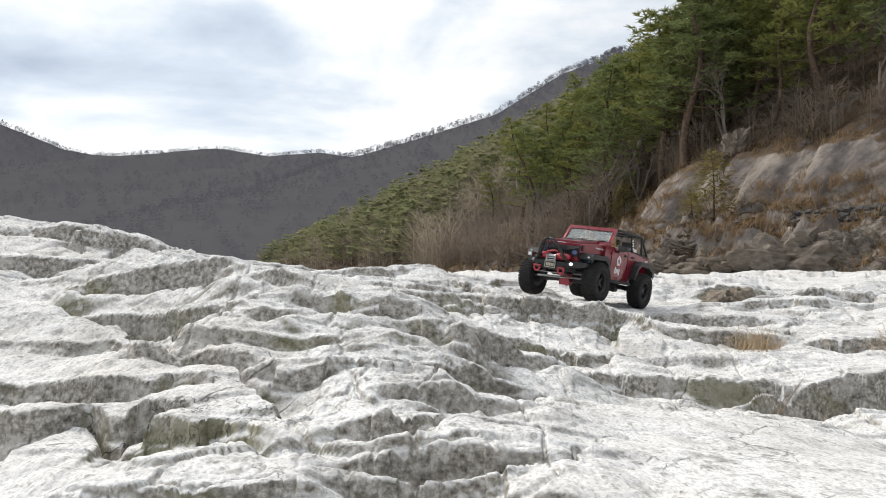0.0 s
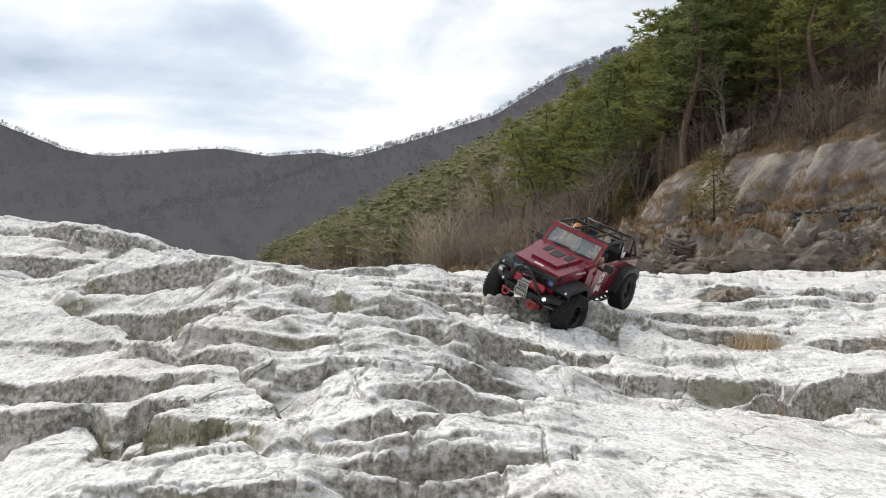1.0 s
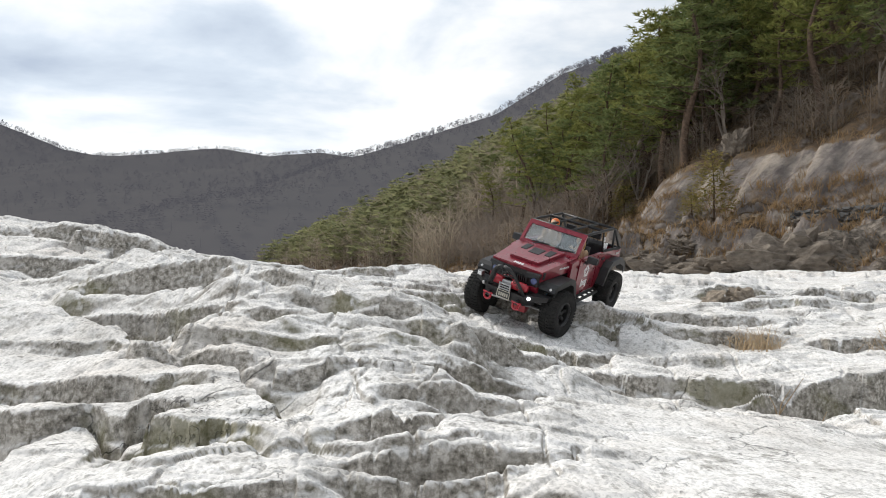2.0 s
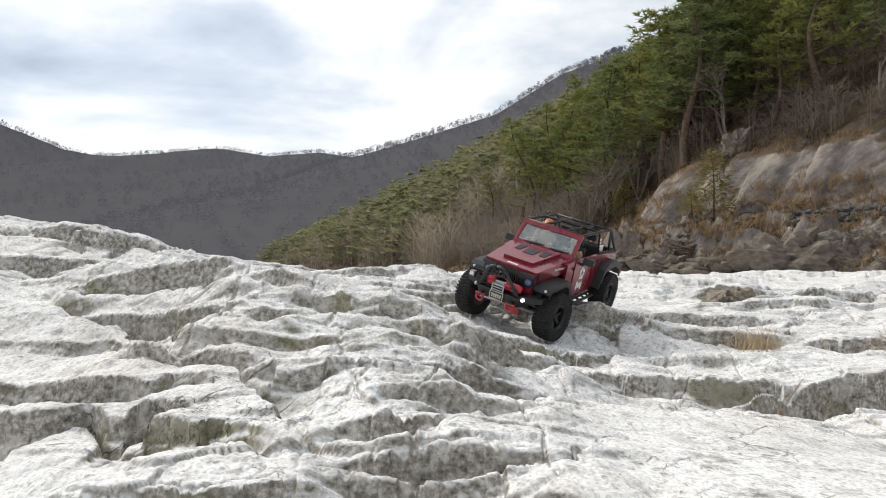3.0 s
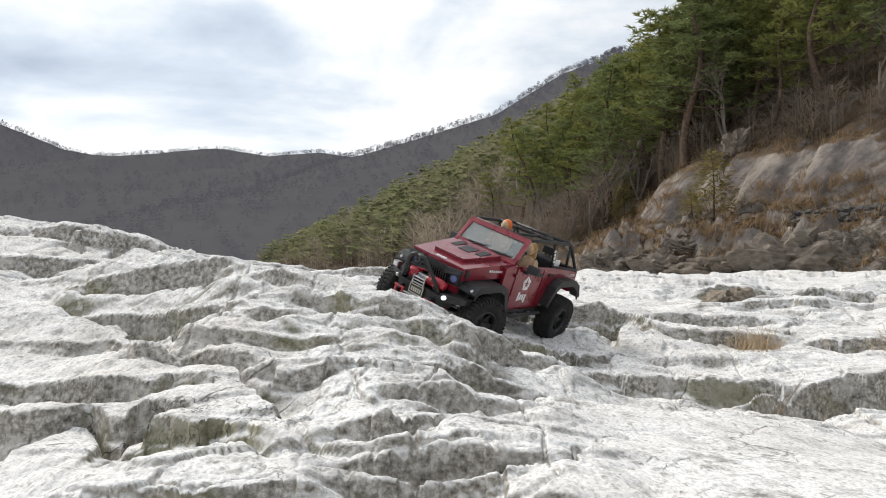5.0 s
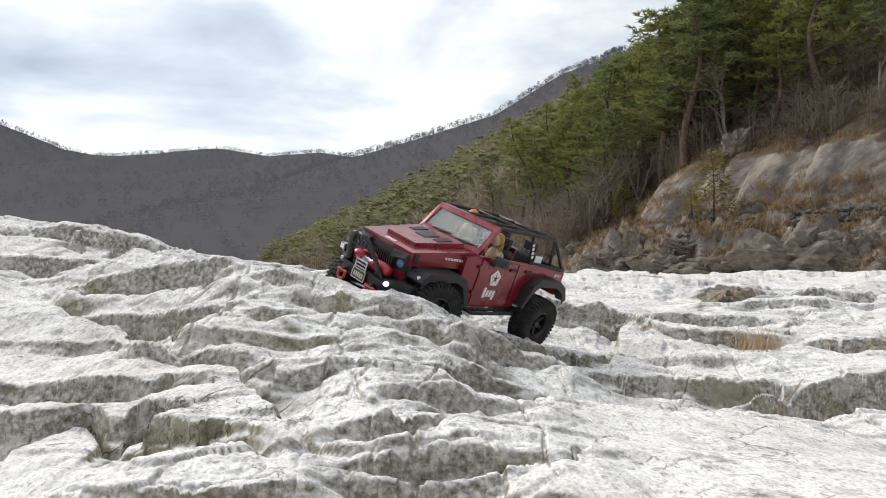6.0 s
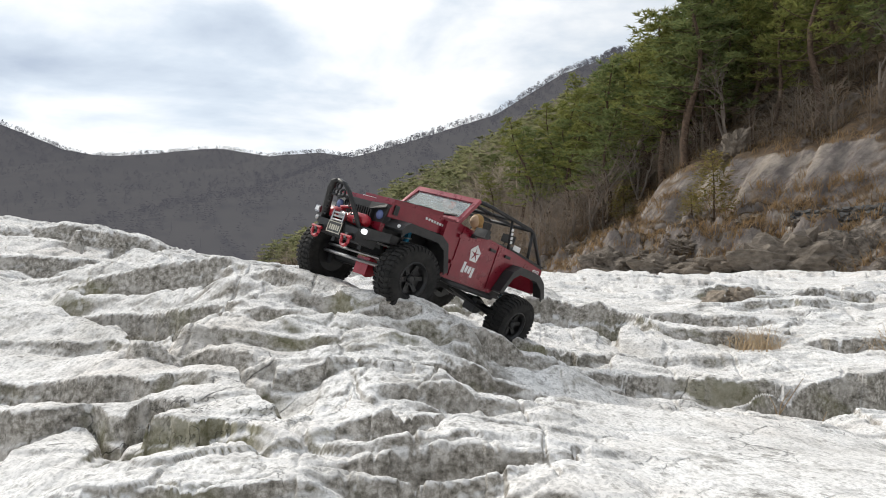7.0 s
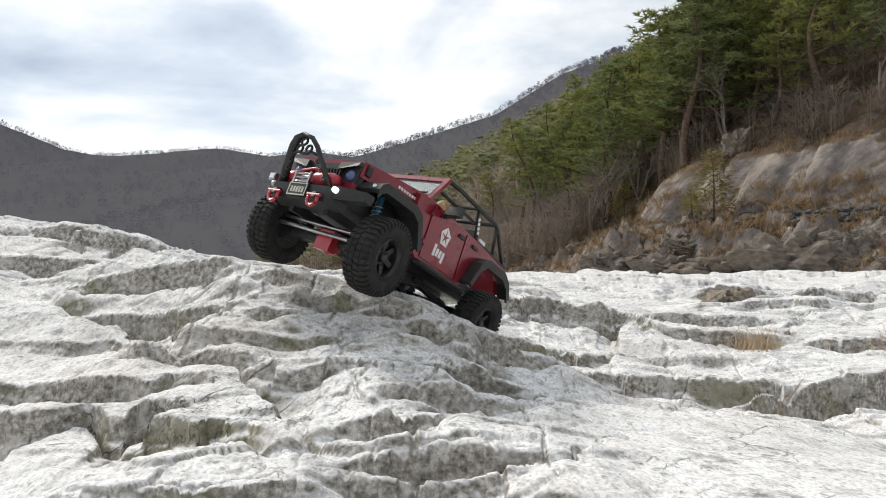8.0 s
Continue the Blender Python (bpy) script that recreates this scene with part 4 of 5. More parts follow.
RIMBLACK = plain("satin_black_rim", ((0.010, 0.010, 0.010), (0.024, 0.024, 0.024), (0.02, 0.02, 0.02)), 80, 0.4)
STEEL = plain("dull_steel", ((0.32, 0.32, 0.32), (0.58, 0.58, 0.58), (0.4, 0.4, 0.4)), 90, 0.32, metal=1.0)
REDMETAL = plain("bright_red_metal", ((0.32, 0.012, 0.022), (0.48, 0.025, 0.042), (0.4, 0.02, 0.035)), 60, 0.35, coat=0.4)
WHITE = plain("white_decal", ((0.72, 0.72, 0.72), (0.84, 0.84, 0.84), (0.8, 0.8, 0.8)), 60, 0.5)
SEATCLOTH = plain("black_seat_vinyl", ((0.008, 0.008, 0.009), (0.02, 0.02, 0.022), (0.02, 0.02, 0.02)), 120, 0.6, 0.0004)
BLUE = plain("blue_shock_body", ((0.02, 0.16, 0.30), (0.05, 0.28, 0.45), (0.04, 0.2, 0.4)), 80, 0.35, metal=0.6)
PLATEBLACK = plain("dark_plate", ((0.03, 0.03, 0.03), (0.07, 0.07, 0.065), (0.05, 0.05, 0.05)), 90, 0.5)
CREAM = plain("faded_cream", ((0.42, 0.40, 0.33), (0.58, 0.55, 0.46), (0.5, 0.5, 0.4)), 90, 0.6)
HAIR = plain("blond_plastic", ((0.26, 0.14, 0.04), (0.44, 0.27, 0.09), (0.4, 0.22, 0.07)), 160, 0.55)
BEIGE = plain("beige_plastic", ((0.46, 0.30, 0.18), (0.62, 0.44, 0.29), (0.5, 0.4, 0.3)), 90, 0.6)
ORANGE = plain("orange_plastic", ((0.62, 0.12, 0.015), (0.80, 0.20, 0.03), (0.7, 0.15, 0.02)), 90, 0.4)
GLASS = glass_material()
LED = glow("lit_white_led", (0.95, 0.97, 1.0), 1.1)
HALO = glow("faint_blue_lamp", (0.07, 0.09, 0.19), 0.3)


def part(name, bm, material, parent, label="", bevel=0.0, smooth_shade=False, at=None):
    """Links a bmesh as one mesh object under a thing or a part."""
    if bevel:
        edges = [e for e in bm.edges if len(e.link_faces) == 2 and e.calc_face_angle(0) > 0.5]
        bmesh.ops.bevel(bm, geom=edges, offset=bevel, segments=2, profile=0.6, affect="EDGES", clamp_overlap=True)
    bmesh.ops.recalc_face_normals(bm, faces=bm.faces)
    me = bpy.data.meshes.new(name)
    bm.to_mesh(me)
    bm.free()
    for m in (material if isinstance(material, (list, tuple)) else [material]):
        me.materials.append(m)
    if smooth_shade:
        me.polygons.foreach_set("use_smooth", np.ones(len(me.polygons), bool))
    ob = new(name, me)
    ob.parent = parent
    if at is not None:
        ob.matrix_basis = at
    if label:
        tagged(ob, label)
    return ob


def hexa(bm, low, high):
    """A block from four lower and four upper corners, in the same order."""
    v = [bm.verts.new(p) for p in (*low, *high)]
    for f in ((3, 2, 1, 0), (4, 5, 6, 7), (0, 1, 5, 4), (1, 2, 6, 5), (2, 3, 7, 6), (3, 0, 4, 7)):
        bm.faces.new([v[i] for i in f])
    return bm


def box(bm, x0, x1, y0, y1, z0, z1):
    return hexa(bm, [(x0, y0, z0), (x1, y0, z0), (x1, y1, z0), (x0, y1, z0)], [(x0, y0, z1), (x1, y0, z1), (x1, y1, z1), (x0, y1, z1)])


def wedge(bm, x0, h0, a0, b0, x1, h1, a1, b1):
    """A block tapering along x: at each end its half width, bottom and top."""
    return hexa(bm, [(x0, -h0, a0), (x1, -h1, a1), (x1, h1, a1), (x0, h0, a0)], [(x0, -h0, b0), (x1, -h1, b1), (x1, h1, b1), (x0, h0, b0)])


def prism(bm, outline, y0, y1):
    a, b = [bm.verts.new((x, y0, z)) for x, z in outline], [bm.verts.new((x, y1, z)) for x, z in outline]
    bm.faces.new(a[::-1])
    bm.faces.new(b)
    for i in range(len(a)):
        j = (i + 1) % len(a)
        bm.faces.new((a[i], a[j], b[j], b[i]))
    return bm


def tube(bm, points, r, seg=8, flat=1.0):
    """A round bar along points."""
    rings = []
    pts = [Vector(p) for p in points]
    for i, p in enumerate(pts):
        way = (pts[min(i + 1, len(pts) - 1)] - pts[max(i - 1, 0)]).normalized()
        side = way.cross(Vector((0.03, 0.02, 1)) if abs(way.z) < 0.9 else Vector((1, 0, 0.02))).normalized()
        up = side.cross(way)
        rad = r[i] if isinstance(r, (list, tuple)) else r
        rings.append([bm.verts.new(p + rad * (math.cos(2 * math.pi * k / seg) * side + flat * math.sin(2 * math.pi * k / seg) * up)) for k in range(seg)])
    for a, b in zip(rings, rings[1:]):
        for k in range(seg):
            bm.faces.new((a[k], a[(k + 1) % seg], b[(k + 1) % seg], b[k]))
    bm.faces.new(rings[0][::-1])
    bm.faces.new(rings[-1])
    return bm


def lathe(bm, profile, seg=40, axis="y", m=None):
    """A turned shape: (radius, place along the axis) rows."""
    rings = []
    for r, h in profile:
        ring = []
        for k in range(seg):
            a = 2 * math.pi * k / seg
            c, s = r * math.cos(a), r * math.sin(a)
            p = Vector((c, h, s) if axis == "y" else (h, c, s) if axis == "x" else (c, s, h))
            ring.append(bm.verts.new(m @ p if m else p))
        rings.append(ring)
    for a, b in zip(rings, rings[1:]):
        for k in range(seg):
            bm.faces.new((a[k], a[(k + 1) % seg], b[(k + 1) % seg], b[k]))
    for ring in (rings[0], rings[-1]):
        if len(set(tuple(v.co) for v in ring)) > 2:
            bm.faces.new(ring)
    return bm


def ring(bm, centre, r, minor, normal="x", a0=0.0, a1=360.0, seg=18):
    """A bent round bar: an arc in the plane across the axis."""
    pts = []
    for k in range(seg + 1):
        a = radians(a0 + (a1 - a0) * k / seg)
        d = (0, r * math.cos(a), r * math.sin(a)) if normal == "x" else (r * math.cos(a), 0, r * math.sin(a))
        pts.append(tuple(c + e for c, e in zip(centre, d)))
    return tube(bm, pts, minor, 7)


TYRE_R, TRACK, AXLE_X = 0.056, 0.099, 0.151


def make_wheel(car):
    """One wheel, its outer face to +y: a black rim with its tyre and hub cap."""
    bm = bmesh.new()
    lathe(bm, [(0.026, -0.020), (0.030, -0.020), (0.030, -0.012), (0.025, -0.008), (0.025, 0.012), (0.0285, 0.019), (0.0295, 0.0205), (0.0272, 0.0215), (0.0245, 0.016), (0.0232, 0.004), (0.0090, 0.002), (0.0005, 0.002)], 36)
    wheel = part("wheel", bm, RIMBLACK, car, "satin black six-spoke rim")
    for k in range(6):
        m = Matrix.Rotation(2 * math.pi * k / 6, 4, "Y")
        bm = bmesh.new()
        w = 0.0040
        lo = [m @ Vector(p) for p in ((-w, 0.002, 0.006), (w, 0.002, 0.006), (w * 0.9, 0.003, 0.0245), (-w * 0.9, 0.003, 0.0245))]
        hi = [m @ Vector(p) for p in ((-w, 0.0075, 0.006), (w, 0.0075, 0.006), (w * 0.9, 0.0115, 0.0245), (-w * 0.9, 0.0115, 0.0245))]
        part("spoke", hexa(bm, lo, hi), RIMBLACK, wheel, bevel=0.0006)
    bm = bmesh.new()
    lathe(bm, [(0.0010, 0.0145), (0.005, 0.0140), (0.0070, 0.011), (0.0075, 0.002)], 16)
    for k in range(6):
        a = 2 * math.pi * (k + 0.5) / 6
        lathe(bm, [(0.0004, 0.0105), (0.0015, 0.0100), (0.0015, 0.002)], 7, m=Matrix.Translation((0.0105 * math.cos(a), 0, 0.0105 * math.sin(a))))
    part("hub_cap", bm, RIMBLACK, wheel, "small dark hub and nuts")
    bm = bmesh.new()
    half = 0.0225
    lathe(bm, [(0.0285, -0.019), (0.032, -half), (0.046, -half - 0.0012), (0.0515, -half + 0.002), (0.0535, -0.014), (0.0540, 0.0), (0.0535, 0.014), (0.0515, half - 0.002), (0.046, half + 0.0012), (0.032, half), (0.0285, 0.019), (0.0285, -0.019)], 56)
    for f in bm.faces:
        f.smooth = True
    count = 40
    for k in range(count):
        for sgn in (-1, 1):
            m = Matrix.Rotation(2 * math.pi * (k + (0.5 if sgn > 0 else 0.0)) / count, 4, "Y") @ Matrix.Diagonal((1, sgn, 1, 1))
            w = 0.0029
            shapes = (
                [(-w, 0.0022, 0), (w, 0.0010, 0), (w + 0.001, 0.0105, 0), (-w + 0.002, 0.0110, 0)],
                [(-w + 0.001, 0.0120, 0), (w, 0.0115, 0), (w - 0.001, half - 0.001, 0), (-w, half - 0.001, 0)])
            for q in shapes:
                hexa(bm, [m @ Vector((x, y, 0.0505)) for x, y, _ in q], [m @ Vector((0.93 * x, y, TYRE_R - (0.0016 if y > 0.018 else 0))) for x, y, _ in q])
            q = [(-w * 0.9, 0.0), (w * 0.7, 0.0)]
            hexa(bm, [m @ Vector(p) for p in ((-w, half - 0.002, 0.0535), (w * 0.8, half - 0.002, 0.0535), (w * 0.8, half, 0.0455), (-w, half, 0.0455))],
                 [m @ Vector(p) for p in ((-w, half + 0.0014, 0.0525), (w * 0.8, half + 0.0014, 0.0525), (w * 0.8, half + 0.0018, 0.0465), (-w, half + 0.0018, 0.0465))])
    part("tyre", bm, RUBBER, wheel, "chunky black off-road tyre, dusty")
    return wheel


def make_axle(car, name, red):
    bm = bmesh.new()
    tube(bm, [(0, -0.084, 0), (0, 0.084, 0)], 0.0075, 12)
    for s in (-1, 1):
        box(bm, -0.012, 0.012, s * 0.076 - 0.006, s * 0.076 + 0.006, -0.016, 0.016)
    axle = part(name, bm, PLASTIC, car, "black axle beam", bevel=0.002)
    bm = bmesh.new()
    lathe(bm, [(0.004, -0.016), (0.013, -0.013), (0.0175, 0.0), (0.013, 0.013), (0.004, 0.016)], 12, m=Matrix.Translation((0.002, 0.012, -0.002)))
    box(bm, 0.004, 0.019, -0.002, 0.027, -0.017, 0.012)
    part("differential", bm, REDMETAL if red else PLASTIC, axle, "red differential cover" if red else "", bevel=0.003)
    sgn = 1 if red else -1
    for k, (y, z0) in enumerate(((0.052, -0.006), (-0.052, -0.006))):
        bm = bmesh.new()
        tube(bm, [(0, y, z0), (-0.12 * sgn, 0.55 * y, 0.018)], 0.0034, 8)
        part("link_rod", bm, PLASTIC, axle)
    if red:
        for x, z, r in ((0.026, 0.004, 0.0030), (0.020, 0.016, 0.0026)):
            bm = bmesh.new()
            tube(bm, [(x, -0.078, z), (x, 0.078, z)], r, 8)
            part("steering_rod", bm, STEEL, axle, "grey steel steering rod")
    return axle


def corner_lamp(bumper, s):
    bm = bmesh.new()
    box(bm, 0.207, 0.220, s * 0.078 - 0.006, s * 0.078 + 0.006, 0.1165, 0.127)
    lamp = part("corner_lamp", bm, STEEL, bumper, "small silver corner lamp", bevel=0.001)
    bm = bmesh.new()
    box(bm, 0.2204, 0.2212, s * 0.078 - 0.0045, s * 0.078 + 0.0045, 0.1185, 0.1255)
    part("lens", bm, WHITE, lamp)


def make_car():
    car = new("toy_car")
    car.empty_display_size = 0.1
    tagged(car, "dark red radio-controlled toy crawler with big black tyres", "toy car")
    both = (1, -1)
    # tub, sides and floor
    side = [(0.088, 0.172), (0.060, 0.177), (-0.112, 0.172), (-0.226, 0.163), (-0.230, 0.118), (-0.222, 0.114), (-0.208, 0.136), (-0.184, 0.146),
            (-0.126, 0.146), (-0.104, 0.130), (-0.086, 0.088), (-0.078, 0.084), (0.052, 0.083), (0.060, 0.088), (0.074, 0.124), (0.088, 0.136)]
    bm = bmesh.new()
    for s in both:
        prism(bm, side, s * 0.0765, s * 0.0835)
    box(bm, -0.230, -0.223, -0.0764, 0.0764, 0.112, 0.163)
    wedge(bm, 0.052, 0.0764, 0.160, 0.179, 0.088, 0.0764, 0.150, 0.1745)
    part("body", bm, PAINT, car, "glossy dark red body tub", bevel=0.0022)
    bm = bmesh.new()
    box(bm, -0.222, 0.05, -0.076, 0.076, 0.092, 0.098)
    wedge(bm, 0.026, 0.0755, 0.12, 0.165, 0.0515, 0.0755, 0.12, 0.176)
    part("floor_pan", bm, PLASTIC, car)
    bm = bmesh.new()
    wedge(bm, 0.0885, 0.052, 0.100, 0.1495, 0.1915, 0.052, 0.100, 0.1405)
    part("engine_bay", bm, PLASTIC, car, "black inner wheel wells", bevel=0.002)
    # doors
    for s in both:
        for x0, x1, t0, t1 in ((-0.060, 0.046, 0.170, 0.1735), (-0.118, -0.064, 0.1665, 0.1695)):
            bm = bmesh.new()
            low = 0.089 if x1 > 0 else 0.128
            pts = [(x0, t0), (x0, low), (x1, low), (x1, t1)] if x1 > 0 else [(x0, t0), (x0 + 0.002, 0.150), (x0 + 0.022, 0.128), (-0.086, 0.095), (x1, 0.090), (x1, t1)]
            prism(bm, pts[::-1], s * 0.0836, s * 0.0853)
            door = part("door", bm, PAINT, car, bevel=0.0007)
            bm = bmesh.new()
            hx = x0 + 0.004 if x1 > 0 else x0 + 0.014
            box(bm, hx, hx + 0.017, s * 0.0854, s * 0.0885, 0.1555, 0.1605)
            part("handle", bm, PLASTIC, door, "black door handle", bevel=0.001)
        for x, z in ((0.050, 0.158), (0.050, 0.112)):
            bm = bmesh.new()
            box(bm, x - 0.006, x + 0.003, s * 0.0836, s * 0.0880, z - 0.003, z + 0.003)
            part("hinge", bm, PAINT, car, bevel=0.0008)
    # bonnet with its raised centre and vents
    bm = bmesh.new()
    wedge(bm, 0.062, 0.0775, 0.150, 0.1800, 0.199, 0.0630, 0.141, 0.1640)
    hood = part("hood", bm, PAINT, car, "dark red hood with raised centre", bevel=0.0085)
    bm = bmesh.new()
    wedge(bm, 0.070, 0.052, 0.170, 0.1870, 0.170, 0.036, 0.160, 0.1735)
    dome = part("hood_dome", bm, PAINT, hood, bevel=0.004)
    for x, y, w, h in ((0.112, 0.0, 0.034, 0.030), (0.104, 0.031, 0.034, 0.017), (0.104, -0.031, 0.034, 0.017)):
        bm = bmesh.new()
        z = 0.1870 - (x - 0.070) * 0.135
        wedge(bm, x - w / 2, h / 2, z - 0.004, z + 0.0016 + w * 0.067, x + w / 2, h / 2 * 0.9, z - 0.006, z + 0.0012 - w * 0.067)
        bmesh.ops.translate(bm, verts=bm.verts, vec=(0, y, 0))
        part("vent", bm, PLASTIC if y else RIMBLACK, hood, "black hood vent", bevel=0.0012)
    for s in both:
        bm = bmesh.new()
        box(bm, 0.183, 0.192, s * 0.0625, s * 0.0665, 0.147, 0.162)
        part("hood_latch", bm, PLASTIC, hood, bevel=0.001)
    # seven small white bars where lettering runs along the bonnet's side, four on its nose
    for s in both:
        for k in range(7):
            bm = bmesh.new()
            x = 0.086 + k * 0.0062
            y = 0.0775 - (x + 0.0025 - 0.062) * 0.1058 + 0.0008
            box(bm, x, x + 0.0038, s * y - 0.0006, s * y + 0.0006, 0.1605, 0.1645)
            part("lettering_bar", bm, WHITE, hood, "white decal bar")
    for k in range(4):
        bm = bmesh.new()
        hexa(bm, [(x, y, z) for x, y, z in ((0.1865, -0.0125 + k * 0.0065, 0.1652), (0.1945, -0.0125 + k * 0.0065, 0.1643), (0.1945, -0.0080 + k * 0.0065, 0.1643), (0.1865, -0.0080 + k * 0.0065, 0.1652))], [(x, y, z) for x, y, z in ((0.1865, -0.0125 + k * 0.0065, 0.1664), (0.1945, -0.0125 + k * 0.0065, 0.1655), (0.1945, -0.0080 + k * 0.0065, 0.1655), (0.1865, -0.0080 + k * 0.0065, 0.1664))])
        part("emblem_bar", bm, WHITE, hood, "white emblem bar", bevel=0.0004)
    # grille and headlamps
    bm = bmesh.new()
    hexa(bm, [(0.192, -0.062, 0.106), (0.201, -0.058, 0.106), (0.201, 0.058, 0.106), (0.192, 0.062, 0.106)], [(0.190, -0.064, 0.158), (0.203, -0.062, 0.157), (0.203, 0.062, 0.157), (0.190, 0.064, 0.158)])
    grille = part("grille", bm, PLASTIC, car, "black slatted grille", bevel=0.002)
    for k in range(13):
        bm = bmesh.new()
        y = -0.033 + k * 0.0055
        hexa(bm, [(0.201, y - 0.0013, 0.116), (0.206, y - 0.0013, 0.118), (0.206, y + 0.0013, 0.118), (0.201, y + 0.0013, 0.116)], [(0.202, y - 0.0013, 0.147), (0.2085, y - 0.0013, 0.146), (0.2085, y + 0.0013, 0.146), (0.202, y + 0.0013, 0.147)])
        part("slat", bm, PLASTIC, grille)
    for s in both:
        bm = bmesh.new()
        lathe(bm, [(0.0005, 0.2065), (0.005, 0.2060), (0.0072, 0.2040), (0.0078, 0.200)], 20, "x", Matrix.Translation((0, s * 0.0495, 0.1405)))
        part("headlight", bm, HALO, car, "round lamp with faint blue glow", smooth_shade=True)
        bm = bmesh.new()
        hexa(bm, [(0.201, s * 0.030, 0.1475), (0.211, s * 0.030, 0.1450), (0.209, s * 0.063, 0.1530), (0.199, s * 0.064, 0.1550)], [(0.200, s * 0.030, 0.1575), (0.209, s * 0.030, 0.1565), (0.207, s * 0.063, 0.1590), (0.198, s * 0.064, 0.1600)])
        part("headlight_brow", bm, PLASTIC, grille, bevel=0.001)
        bm = bmesh.new()
        hexa(bm, [(0.200, s * 0.038, 0.120), (0.206, s * 0.038, 0.120), (0.204, s * 0.060, 0.116), (0.198, s * 0.062, 0.116)], [(0.200, s * 0.038, 0.1275), (0.207, s * 0.038, 0.1275), (0.205, s * 0.061, 0.1290), (0.198, s * 0.063, 0.1290)])
        part("headlight_chin", bm, PAINT, grille, bevel=0.001)
    # windscreen frame, glass, wipers
    b0, b1, i0, i1 = (0.0555, 0.0790, 0.1765), (0.0165, 0.0765, 0.2290), (0.0500, 0.0705, 0.1855), (0.0230, 0.0680, 0.2200)
    n = Vector((0.80, 0, 0.60)) * 0.0032

    def bar(bm, a, b, c, d):
        q = [Vector(v) for v in (a, b, c, d)]
        hexa(bm, [v - n for v in q], [v + n for v in q])

    def flip(v):
        return (v[0], -v[1], v[2])

    bm = bmesh.new()
    bar(bm, b0, flip(b0), flip(i0), i0)
    bar(bm, i1, flip(i1), flip(b1), b1)
    bar(bm, b0, i0, i1, b1)
    bar(bm, flip(i0), flip(b0), flip(b1), flip(i1))
    shield = part("windshield_frame", bm, PAINT, car, "dark red windshield frame", bevel=0.0014)
    bm = bmesh.new()
    thin = n * 0.22
    q = [Vector(v) for v in (i0, flip(i0), flip(i1), i1)]
    hexa(bm, [v - thin for v in q], [v + thin for v in q])
    pane = part("pane", bm, GLASS, shield, "clear windshield pane, a little dusty")
    pane.visible_shadow = False
    for y0, y1 in ((0.012, 0.066), (-0.050, 0.002)):
        bm = bmesh.new()
        tube(bm, [(0.0570, y0, 0.1805), (0.0540, (y0 + y1) / 2, 0.1870), (0.0525, y1 - 0.006, 0.1890)], 0.0013, 6)
        tube(bm, [(0.0533, y0 + 0.004, 0.1872), (0.0528, y1, 0.1898)], 0.0016, 6)
        part("wiper", bm, PLASTIC, shield, "black wiper arm")
    # mirrors
    for s in both:
        bm = bmesh.new()
        hexa(bm, [(0.012, s * 0.092, 0.166), (0.026, s * 0.091, 0.167), (0.024, s * 0.116, 0.168), (0.013, s * 0.116, 0.168)], [(0.011, s * 0.092, 0.183), (0.022, s * 0.091, 0.183), (0.021, s * 0.116, 0.183), (0.012, s * 0.116, 0.183)])
        box(bm, 0.016, 0.022, min(s * 0.083, s * 0.094), max(s * 0.083, s * 0.094), 0.163, 0.169)
        mirror = part("wing_mirror", bm, PLASTIC, car, "black wing mirror", bevel=0.0022)
        bm = bmesh.new()
        hexa(bm, [(0.0114, s * 0.094, 0.169), (0.0118, s * 0.094, 0.169), (0.0128, s * 0.114, 0.170), (0.0124, s * 0.114, 0.170)], [(0.0104, s * 0.094, 0.181), (0.0108, s * 0.094, 0.181), (0.0118, s * 0.114, 0.181), (0.0114, s * 0.114, 0.181)])
        part("mirror_glass", bm, STEEL, mirror, "silvered mirror face")
    # wheel-arch flares
    for s in both:
        for cx, pts in ((AXLE_X, [(0.197, 0.127), (0.192, 0.136), (0.182, 0.1425), (0.108, 0.1445), (0.088, 0.136), (0.066, 0.092)]),
                        (-AXLE_X, [(-0.082, 0.094), (-0.104, 0.136), (-0.124, 0.150), (-0.190, 0.150), (-0.214, 0.138), (-0.231, 0.112)])):
            bm = bmesh.new()
            inner = [(cx + (x - cx) * 0.92, 0.05 + (z - 0.05) * 0.945) for x, z in pts]
            prism(bm, pts + inner[::-1], s * (0.060 if cx > 0 else 0.0840), s * (0.101 if cx > 0 else 0.106))
            prism(bm, inner + [(cx + (x - cx) * 0.90, 0.05 + (z - 0.05) * 0.86) for x, z in pts][::-1], s * (0.0985 if cx > 0 else 0.1030), s * (0.101 if cx > 0 else 0.106))
            part("fender_flare", bm, PLASTIC, car, "matt black plastic wheel-arch flare", bevel=0.0018)
            if cx > 0:
                bm = bmesh.new()
                lathe(bm, [(0.0003, 0.2335), (0.0026, 0.2328), (0.003, 0.230)], 10, "x", Matrix.Translation((-0.0365, s * 0.090, 0.132)))
                part("marker_lamp", bm, WHITE, car, "tiny white marker lamp")
    # front bumper
    bm = bmesh.new()
    hexa(bm, [(0.200, -0.060, 0.086), (0.231, -0.048, 0.088), (0.231, 0.048, 0.088), (0.200, 0.060, 0.086)], [(0.198, -0.062, 0.110), (0.234, -0.050, 0.109), (0.234, 0.050, 0.109), (0.198, 0.062, 0.110)])
